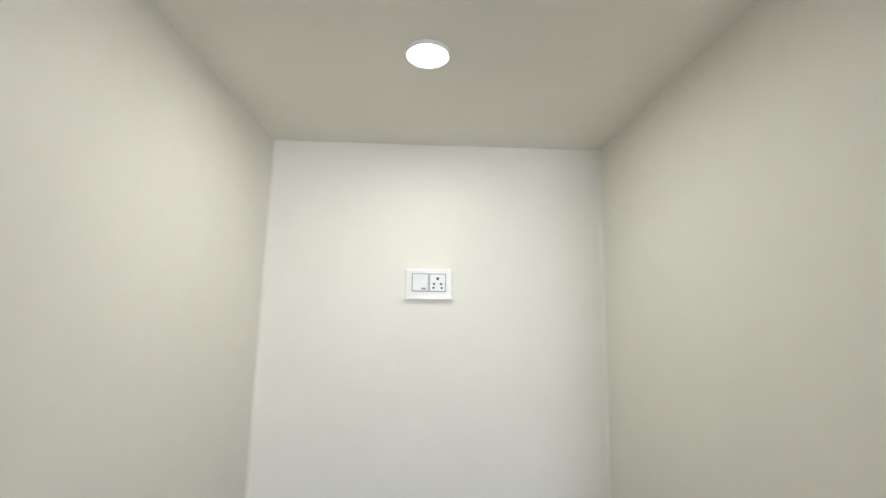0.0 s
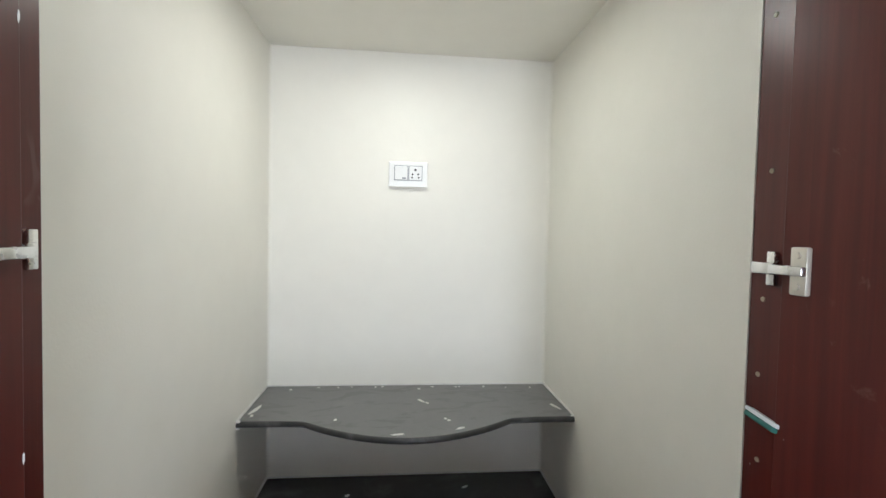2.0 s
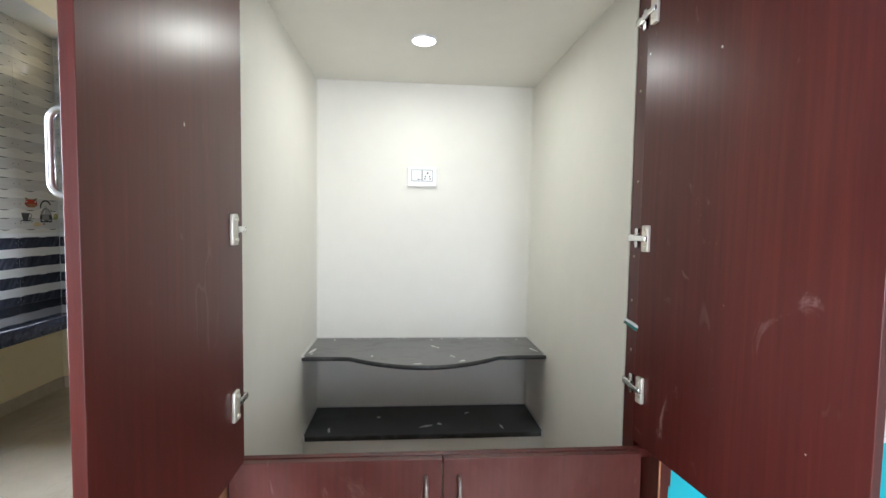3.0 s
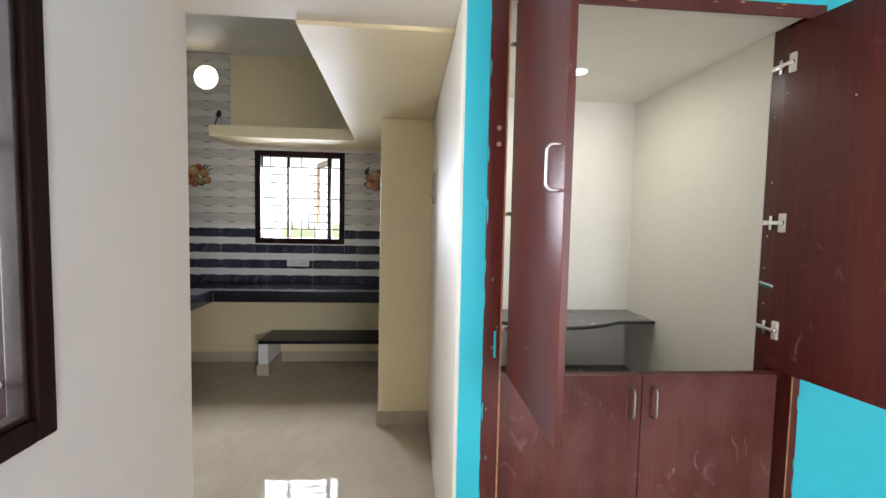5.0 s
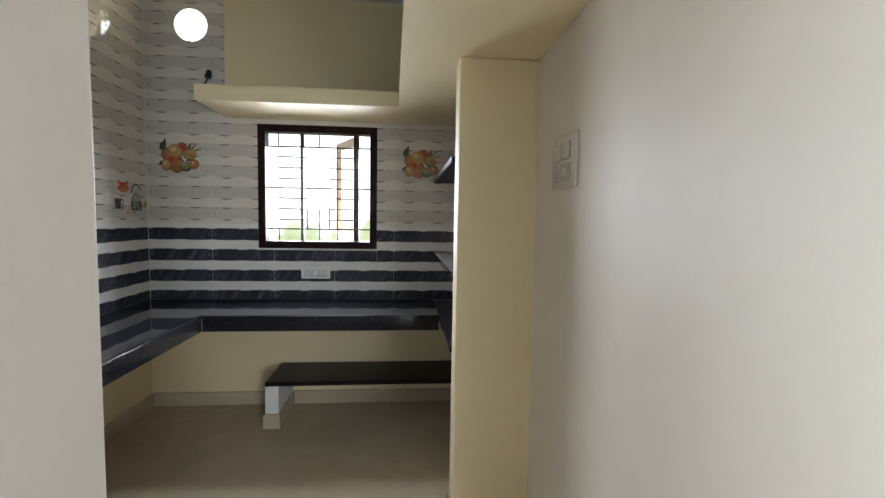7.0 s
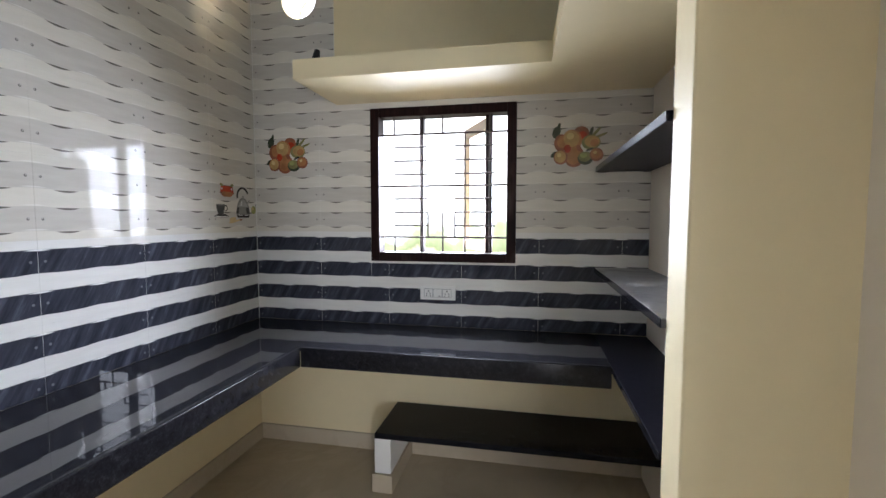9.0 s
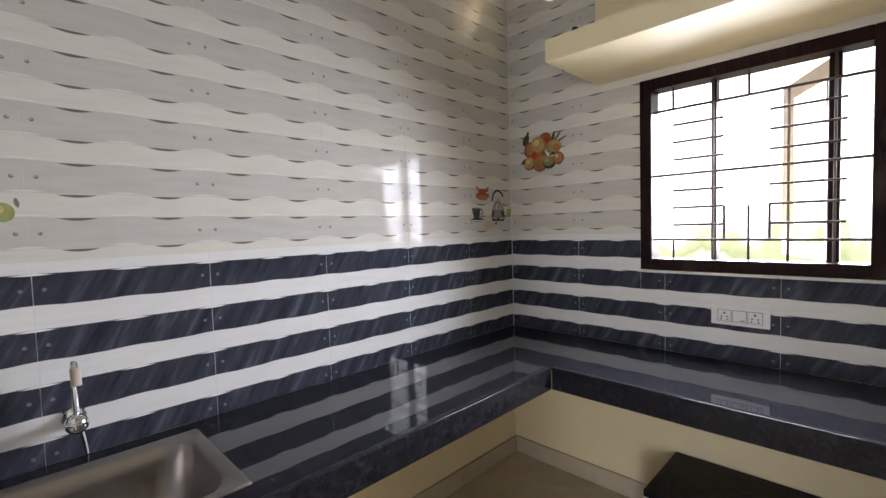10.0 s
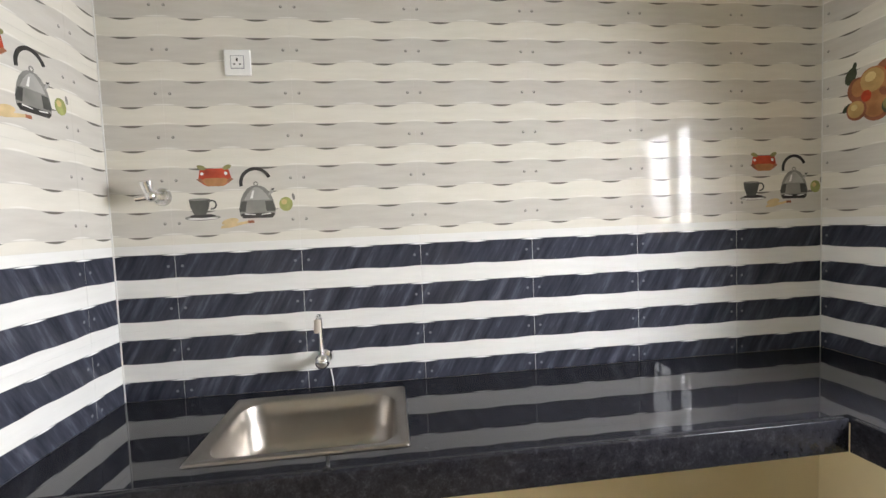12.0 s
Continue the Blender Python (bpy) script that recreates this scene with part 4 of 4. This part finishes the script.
upper_door(0.611, 0.084, -83.6, 1, (2.035, 1.470, 1.078), 0.548)
upper_door(-0.372, 0.0235, -90.0, -1, (2.035, 1.480, 1.090), 0.500)
def smear(x, y, z, w, h, material, label, flat="y"):
    """A thin uneven patch of paint or filler left on the cabinet's face or on a door's edge."""
    bm = bmesh.new()
    bmesh.ops.create_icosphere(bm, subdivisions=2, radius=1.0)
    for v in bm.verts:
        v.co += 0.5 * noise.noise_vector(v.co * 1.6 + Vector((x * 23, z * 41, h * 90)))
        a, b = v.co.x * w, v.co.y * 0.0011
        v.co = Vector((a, b, v.co.z * h)) if flat == "y" else Vector((b, a, v.co.z * h))
    under("smear", moved(bm, pose(x, y, z)), material, cab, label, True)


rnd = random.Random(11)
for i in range(15):
    smear(-0.478 + rnd.uniform(-0.001, 0.004), F0 - 0.0004, 0.15 + 2.0 * (i + rnd.random()) / 15, rnd.uniform(0.0008, 0.0024), rnd.uniform(0.012, 0.05), "teal_paint", "smear of turquoise paint")
for i in range(7):
    smear(0.666 + rnd.uniform(-0.003, 0.001), F0 - 0.0004, 0.1 + 0.8 * (i + rnd.random()) / 7, rnd.uniform(0.001, 0.003), rnd.uniform(0.01, 0.04), "teal_paint", "smear of turquoise paint")
for i in range(9):
    smear(-0.40 + 1.02 * (i + rnd.random()) / 9, F0 - 0.0004, rnd.uniform(2.165, 2.2), rnd.uniform(0.006, 0.022), rnd.uniform(0.001, 0.003), "raw_ply", "rubbed patch on the rail")
for i in range(5):
    smear(rnd.uniform(-0.468, -0.430), F0 - 0.0004, 0.5 + 1.5 * (i + rnd.random()) / 8, rnd.uniform(0.002, 0.005), rnd.uniform(0.004, 0.012), "dusty_slab", "chalky rub")
for z_ in (2.02, 1.97, 1.905, 1.86, 1.80, 1.74, 1.245):
    smear(-0.3715, 0.0215, z_, 0.0012, rnd.uniform(0.003, 0.009), "caulk_white", "filler on the door edge", "x")
packet = holder("paper_packet", (RX, 0.03, 1.225), "small white and green paper packet stuck on the post", "packet")
pm = pose(0.611, 0.104, 1.232, 10, 24, 8) @ Matrix.Scale(0.9, 4)
under("wrapper", moved(boxes(((-0.014, -0.028, -0.004), (0.011, 0.028, 0.005)), bevel=0.002), pm), "paper_green", packet)
under("flap", moved(boxes(((-0.015, -0.030, 0.0052), (0.012, 0.030, 0.012)), bevel=0.001), pm), "paper_white", packet)

# filler squeezed out where the shelves meet the plaster
for z_, wy in ((0.932, 0.842), (0.585, 0.840)):
    bm = boxes(((NX0 + 0.001, NY - 0.006, z_ + 0.0002), (NX1 - 0.001, NY - 0.0002, z_ + 0.005)), ((NX0 + 0.0003, wy, z_ + 0.0002), (NX0 + 0.006, NY - 0.006, z_ + 0.006)),
               ((NX1 - 0.006, wy, z_ + 0.0002), (NX1 - 0.0003, NY - 0.006, z_ + 0.006)), ((NX0 + 0.0003, wy - 0.006, z_ - 0.024), (NX0 + 0.012, wy + 0.002, z_ + 0.004)),
               ((NX1 - 0.012, wy - 0.006, z_ - 0.022), (NX1 - 0.0003, wy - 0.0005, z_ + 0.004)), bevel=0.0018)
    for v in bm.verts:
        v.co += 0.0012 * noise.noise_vector(v.co * 60)
    structure("filler", bm, "caulk_white", "rough white filler along the stone shelf", "filler")

for z_, y_ in ((1.42, 0.125), (1.30, 0.128), (1.165, 0.122), (1.62, 0.12), (1.86, 0.126)):
    under("screw", cyl(bmesh.new(), (0.620, y_, z_), (0.6185, y_, z_), 0.0042, 0.0036, 12), "shutter_paint", cab, "", True)

# ---------------------------------------------------------------- printed pictures on the tiles
def ellipse(u, v, a, b, turn=0.0, n=22):
    c, s = math.cos(radians(turn)), math.sin(radians(turn))
    return [(u + a * math.cos(2 * math.pi * i / n) * c - b * math.sin(2 * math.pi * i / n) * s,
             v + a * math.cos(2 * math.pi * i / n) * s + b * math.sin(2 * math.pi * i / n) * c) for i in range(n)]


def band(cu, cv, r, w, a0, a1, n=14):
    o = [(cu + (r + w / 2) * math.cos(radians(a0 + (a1 - a0) * i / n)), cv + (r + w / 2) * math.sin(radians(a0 + (a1 - a0) * i / n))) for i in range(n + 1)]
    return o + [(cu + (r - w / 2) * math.cos(radians(a1 + (a0 - a1) * i / n)), cv + (r - w / 2) * math.sin(radians(a1 + (a0 - a1) * i / n))) for i in range(n + 1)]


plain("print_steel", (0.23, 0.225, 0.21), 0.12, vary=0.25, scale=9)
plain("print_steel_light", (0.37, 0.36, 0.34), 0.12, vary=0.15, scale=9)
plain("print_dark", (0.035, 0.033, 0.032), 0.12, vary=0.3)
plain("print_cup", (0.075, 0.075, 0.07), 0.12, vary=0.3, scale=14)
plain("print_red", (0.42, 0.055, 0.025), 0.12, vary=0.35, scale=22)
plain("print_orange", (0.40, 0.18, 0.075), 0.12, vary=0.25, scale=20)
plain("print_yellow", (0.47, 0.30, 0.12), 0.12, vary=0.2, scale=20)
plain("print_pale", (0.62, 0.47, 0.22), 0.12, vary=0.15, scale=30)
plain("print_brick", (0.28, 0.11, 0.06), 0.12, vary=0.3, scale=20)
plain("print_leaf", (0.055, 0.065, 0.04), 0.12, vary=0.4, scale=30)
plain("print_lime", (0.33, 0.35, 0.13), 0.12, vary=0.3, scale=26)
plain("print_wood", (0.62, 0.47, 0.26), 0.12, vary=0.15, scale=30)
plain("print_white", (0.76, 0.75, 0.73), 0.12, vary=0.05)
plain("print_olive", (0.22, 0.21, 0.09), 0.12, vary=0.3, scale=22)


def body(cu, half, v0=0.086):
    """The swelling outline of a kettle."""
    right = [(half * a, v0 + b) for a, b in ((0.80, 0.0), (0.96, 0.010), (1.0, 0.026), (0.97, 0.046), (0.88, 0.070), (0.72, 0.092), (0.48, 0.110), (0.22, 0.118))]
    return [(cu + a, b) for a, b in right] + [(cu - a, b) for a, b in right[::-1]]


KETTLE = [
    ("print_steel", body(0.298, 0.064)),
    ("print_steel_light", [(0.252, 0.152), (0.344, 0.152), (0.331, 0.174), (0.316, 0.190), (0.304, 0.199), (0.292, 0.199), (0.280, 0.190), (0.265, 0.174)]),
    ("print_white", [(0.274, 0.158), (0.284, 0.158), (0.290, 0.188), (0.284, 0.186)]),
    ("print_cup", [(0.235, 0.110), (0.361, 0.110), (0.362, 0.122), (0.352, 0.148), (0.244, 0.148), (0.234, 0.122)]),
    ("print_steel", [(0.256, 0.110), (0.330, 0.110), (0.326, 0.148), (0.262, 0.148)]),
    ("print_dark", [(0.237, 0.100), (0.247, 0.086), (0.349, 0.086), (0.359, 0.100), (0.350, 0.104), (0.246, 0.104)]),
    ("print_white", [(0.252, 0.100), (0.290, 0.097), (0.290, 0.100), (0.254, 0.104)]),
    ("print_white", [(0.312, 0.097), (0.346, 0.100), (0.344, 0.104), (0.312, 0.100)]),
    ("print_steel_light", [(0.338, 0.166), (0.354, 0.176), (0.362, 0.190), (0.346, 0.186)]),
    ("print_dark", [(0.354, 0.186), (0.363, 0.194), (0.348, 0.191)]),
    ("print_steel", band(0.297, 0.211, 0.007, 0.004, 0, 350)),
    ("print_dark", band(0.297, 0.214, 0.052, 0.012, 22, 192)),
]
POT = [
    ("print_red", [(0.100, 0.236), (0.112, 0.216), (0.130, 0.206), (0.185, 0.206), (0.202, 0.218), (0.213, 0.236), (0.206, 0.266), (0.190, 0.270), (0.122, 0.270), (0.106, 0.266)]),
    ("print_orange", [(0.108, 0.228), (0.130, 0.206), (0.185, 0.206), (0.208, 0.228), (0.190, 0.236), (0.125, 0.236)]),
    ("print_brick", [(0.092, 0.232), (0.112, 0.216), (0.118, 0.222), (0.108, 0.236)]), ("print_brick", [(0.221, 0.232), (0.202, 0.216), (0.196, 0.222), (0.206, 0.236)]),
    ("print_olive", ellipse(0.112, 0.274, 0.016, 0.008, -20)), ("print_olive", ellipse(0.200, 0.274, 0.016, 0.008, 22)),
    ("print_white", ellipse(0.113, 0.252, 0.006, 0.006, 0, 10)), ("print_white", ellipse(0.195, 0.252, 0.006, 0.006, 0, 10)),
]
CUP = [
    ("print_steel", ellipse(0.106, 0.094, 0.062, 0.010)), ("print_white", ellipse(0.106, 0.091, 0.052, 0.004)), ("print_dark", ellipse(0.106, 0.100, 0.045, 0.007)),
    ("print_cup", [(0.062, 0.160), (0.066, 0.132), (0.078, 0.104), (0.118, 0.104), (0.130, 0.132), (0.134, 0.160)]),
    ("print_steel", ellipse(0.098, 0.160, 0.036, 0.004)), ("print_cup", band(0.140, 0.140, 0.015, 0.006, -110, 120)),
    ("print_wood", [(0.166, 0.052), (0.200, 0.054), (0.270, 0.070), (0.268, 0.078), (0.200, 0.068), (0.168, 0.062)]),
    ("print_wood", ellipse(0.200, 0.076, 0.030, 0.012, 10)), ("print_brick", [(0.262, 0.068), (0.284, 0.068), (0.284, 0.078), (0.262, 0.078)]),
]
LIME = [("print_lime", ellipse(0.400, 0.134, 0.024, 0.026)), ("print_pale", ellipse(0.394, 0.142, 0.010, 0.010)), ("print_steel", ellipse(0.428, 0.160, 0.005, 0.013, 10))]
FRUIT = [
    ("print_leaf", ellipse(0.116, 0.250, 0.034, 0.021, 70)), ("print_leaf", ellipse(0.130, 0.285, 0.016, 0.008, 80)), ("print_leaf", ellipse(0.104, 0.128, 0.022, 0.012, 40)),
    ("print_olive", ellipse(0.318, 0.235, 0.050, 0.008, 48)), ("print_olive", ellipse(0.342, 0.222, 0.046, 0.007, 22)), ("print_leaf", ellipse(0.300, 0.245, 0.030, 0.009, 75)),
    ("print_brick", ellipse(0.142, 0.190, 0.038, 0.048)), ("print_orange", ellipse(0.146, 0.196, 0.026, 0.034)), ("print_brick", ellipse(0.248, 0.238, 0.042, 0.040)), ("print_red", ellipse(0.252, 0.226, 0.028, 0.024)),
    ("print_olive", ellipse(0.300, 0.190, 0.050, 0.040)), ("print_yellow", ellipse(0.306, 0.194, 0.040, 0.032)), ("print_orange", ellipse(0.318, 0.186, 0.022, 0.020)),
    ("print_brick", ellipse(0.212, 0.116, 0.054, 0.060)), ("print_orange", ellipse(0.208, 0.120, 0.044, 0.050)), ("print_brick", ellipse(0.140, 0.112, 0.038, 0.040)), ("print_yellow", ellipse(0.138, 0.115, 0.031, 0.033)),
    ("print_orange", ellipse(0.200, 0.204, 0.052, 0.058, 12)), ("print_yellow", ellipse(0.196, 0.212, 0.042, 0.045, 12)), ("print_pale", ellipse(0.190, 0.226, 0.020, 0.018, 20)),
    ("print_leaf", ellipse(0.272, 0.104, 0.042, 0.036)), ("print_olive", ellipse(0.268, 0.112, 0.034, 0.028)), ("print_lime", ellipse(0.262, 0.120, 0.018, 0.014)),
    ("print_brick", ellipse(0.330, 0.122, 0.036, 0.036)), ("print_orange", ellipse(0.328, 0.126, 0.028, 0.028)), ("print_pale", ellipse(0.132, 0.124, 0.012, 0.012)), ("print_pale", ellipse(0.322, 0.134, 0.010, 0.009)),
    ("print_dark", ellipse(0.292, 0.150, 0.020, 0.006, 20)), ("print_red", ellipse(0.176, 0.158, 0.018, 0.022)), ("print_brick", ellipse(0.236, 0.160, 0.012, 0.018, 30)),
]


def printed(name, shapes, m, tile, label):
    """Flat shapes on the face of a tile: u to the right, v up, one mesh with its colours."""
    bm = bmesh.new()
    names = []
    for k, (mat, outline) in enumerate(shapes):
        if mat not in names:
            names.append(mat)
        y = -0.0003 - 0.0001 * k
        front = bm.faces.new([bm.verts.new((u, y, v)) for u, v in outline])
        front.material_index = names.index(mat)
        ext = bmesh.ops.extrude_face_region(bm, geom=[front])
        for f in ext["geom"]:
            if isinstance(f, bmesh.types.BMVert):
                f.co.y = 0.0
    moved(bm, m)
    me = bpy.data.meshes.new(name)
    bmesh.ops.recalc_face_normals(bm, faces=bm.faces)
    bm.to_mesh(me)
    bm.free()
    for mat in names:
        me.materials.append(MATS[mat])
    ob = new(name, me)
    ob.parent = tile
    return tagged(ob, label)


# ---------------------------------------------------------------- wall tiles
ROWS = [(0.761, 1.068), (1.068, 1.375), (1.375, 1.682), (1.682, 1.989), (1.989, 2.296), (2.296, 2.603), (2.603, 2.910), (2.910, ZCEIL)]
G = 0.0002                                 # half a joint; wider between the dark tiles


def slab(bm, u0, u1, v0, v1):
    """One tile: x along the wall, z up, face at y = 0 towards -y, back at y = 0.007; edges eased."""
    e = 0.0004
    f = [bm.verts.new(p) for p in ((u0 + e, 0, v0 + e), (u1 - e, 0, v0 + e), (u1 - e, 0, v1 - e), (u0 + e, 0, v1 - e))]
    s = [bm.verts.new(p) for p in ((u0, e, v0), (u1, e, v0), (u1, e, v1), (u0, e, v1))]
    b = [bm.verts.new(p) for p in ((u0, 0.007, v0), (u1, 0.007, v0), (u1, 0.007, v1), (u0, 0.007, v1))]
    bm.faces.new(f), bm.faces.new(b[::-1])
    for i in range(4):
        j = (i + 1) % 4
        bm.faces.new((s[i], s[j], f[j], f[i])), bm.faces.new((b[i], b[j], s[j], s[i]))


def cut(u0, u1, v0, v1, hole):
    """The rest of a rectangle once a rectangular opening is taken out."""
    a0, a1, b0, b1 = hole
    if u1 <= a0 or u0 >= a1 or v1 <= b0 or v0 >= b1:
        return [(u0, u1, v0, v1)]
    rest = []
    if u0 < a0:
        rest.append((u0, a0, v0, v1))
    if u1 > a1:
        rest.append((a1, u1, v0, v1))
    c0, c1 = max(u0, a0), min(u1, a1)
    if v0 < b0:
        rest.append((c0, c1, v0, b0))
    if v1 > b1:
        rest.append((c0, c1, b1, v1))
    return rest


def tile_wall(wall, m, joints, tag, opening=None, keep=None, vent=None):
    """Lays tiles on a wall; m puts u, depth, v into the world. Returns tiles by column and row."""
    made = {}
    bed = bmesh.new()
    for r, (v0, v1) in enumerate(ROWS):
        v0 = max(v0, ZCT)
        for c, (u0, u1) in enumerate(zip(joints, joints[1:])):
            pieces = [(u0, u1, v0, v1)]
            if opening:
                pieces = cut(u0, u1, v0, v1, opening)
            if keep:
                pieces = [q for p in pieces for q in keep(p)]
            pieces = [p for p in pieces if p[1] - p[0] > 0.012 and p[3] - p[2] > 0.012]
            if not pieces:
                continue
            bm = bmesh.new()
            for a0, a1, b0, b1 in pieces:
                g = 0.0007 if r < 2 else G
                if vent and a0 < vent[0] < a1 and b0 < vent[1] < b1:
                    ring_plate(bm, a0 + G, a1 - G, b0 + G, b1 - G, vent[0], vent[1], vent[2], 0, 0.007)
                else:
                    slab(bm, a0 + g, a1 - g, b0 + G, b1 - G)
                    box(bed, (a0, 0.0008, b0), (a1, 0.006, b1))
            ob = new("wall_tile", mesh_of("wall_tile", moved(bm, m), ("tile_dark_" if r < 2 else "tile_light_") + tag))
            ob.parent = wall
            made[c, r] = ob
    ob = part("grout_bed", moved(bed, m), "grout", wall, "pale grout between the tiles")
    return made


PW = Matrix(((0, -1, 0, XW), (1, 0, 0, 0), (0, 0, 1, 0), (0, 0, 0, 1)))          # u is y, depth goes west
PN = Matrix(((1, 0, 0, 0), (0, 1, 0, YN), (0, 0, 1, 0), (0, 0, 0, 1)))           # u is x, depth goes north
PS = Matrix(((-1, 0, 0, 0), (0, -1, 0, YS), (0, 0, 1, 0), (0, 0, 0, 1)))         # u is -x, depth goes south

wj = [YS] + [1.323 + TW * k for k in range(-2, 4)] + [YN]
west_tiles = tile_wall(wall_west, PW, wj, "y")
nj = [XW] + [XW + TW * k for k in range(1, 6)] + [XE]


def north_keep(p):
    """Above the loft the tiles end at its west end."""
    u0, u1, v0, v1 = p
    if v0 >= ZLOFT0 - 0.01 or v1 > 2.3:
        return [(u0, min(u1, -2.468), v0, v1)]
    return [p]


north_tiles = tile_wall(wall_north, PN, nj, "x", (WX0, WX1, WZ0 - 0.012, WZ1), north_keep, HOLE)
sj = [-XJ + 0.01] + [2.424 - TW * 1] + [2.424, 2.424 + TW, -XW]
south_tiles = tile_wall(wall_south, PS, sj, "s")

TEA = (("kettle_print", KETTLE, "printed steel kettle with black handle"), ("pot_print", POT, "printed red cooking pot"),
       ("cup_print", CUP, "printed dark cup on a saucer"), ("lime_print", LIME, "printed green lime"))
for tile, m in ((west_tiles[1, 2], PW @ Matrix.Translation((wj[1], 0, 1.375))), (west_tiles[6, 2], PW @ Matrix.Translation((wj[6] - 0.030, 0, 1.375))),
                (south_tiles[2, 3], PS @ Matrix.Translation((sj[2], 0, 1.682)))):
    for nm, shapes, lab in TEA:
        printed(nm, shapes, m, tile, lab)
printed("fruit_print", FRUIT, PN @ Matrix.Translation((nj[0], 0, 1.682)), north_tiles[0, 3], "printed heap of orange and yellow fruit")
printed("fruit_print", FRUIT, PN @ Matrix.Translation((nj[4] - 0.03, 0, 1.682)), north_tiles[4, 3], "printed heap of orange and yellow fruit")
# pale sealant in the tiled corners
structure("corner_sealant", boxes(((XW + 0.0003, YN - 0.003, ZCT + 0.001), (XW + 0.003, YN - 0.0003, ZCEIL - 0.001)), ((XW + 0.0003, YS + 0.0003, ZCT + 0.001), (XW + 0.004, YS + 0.004, ZCEIL - 0.001))),
          "grout", "thin pale sealant lines in the tiled corners", "sealant")
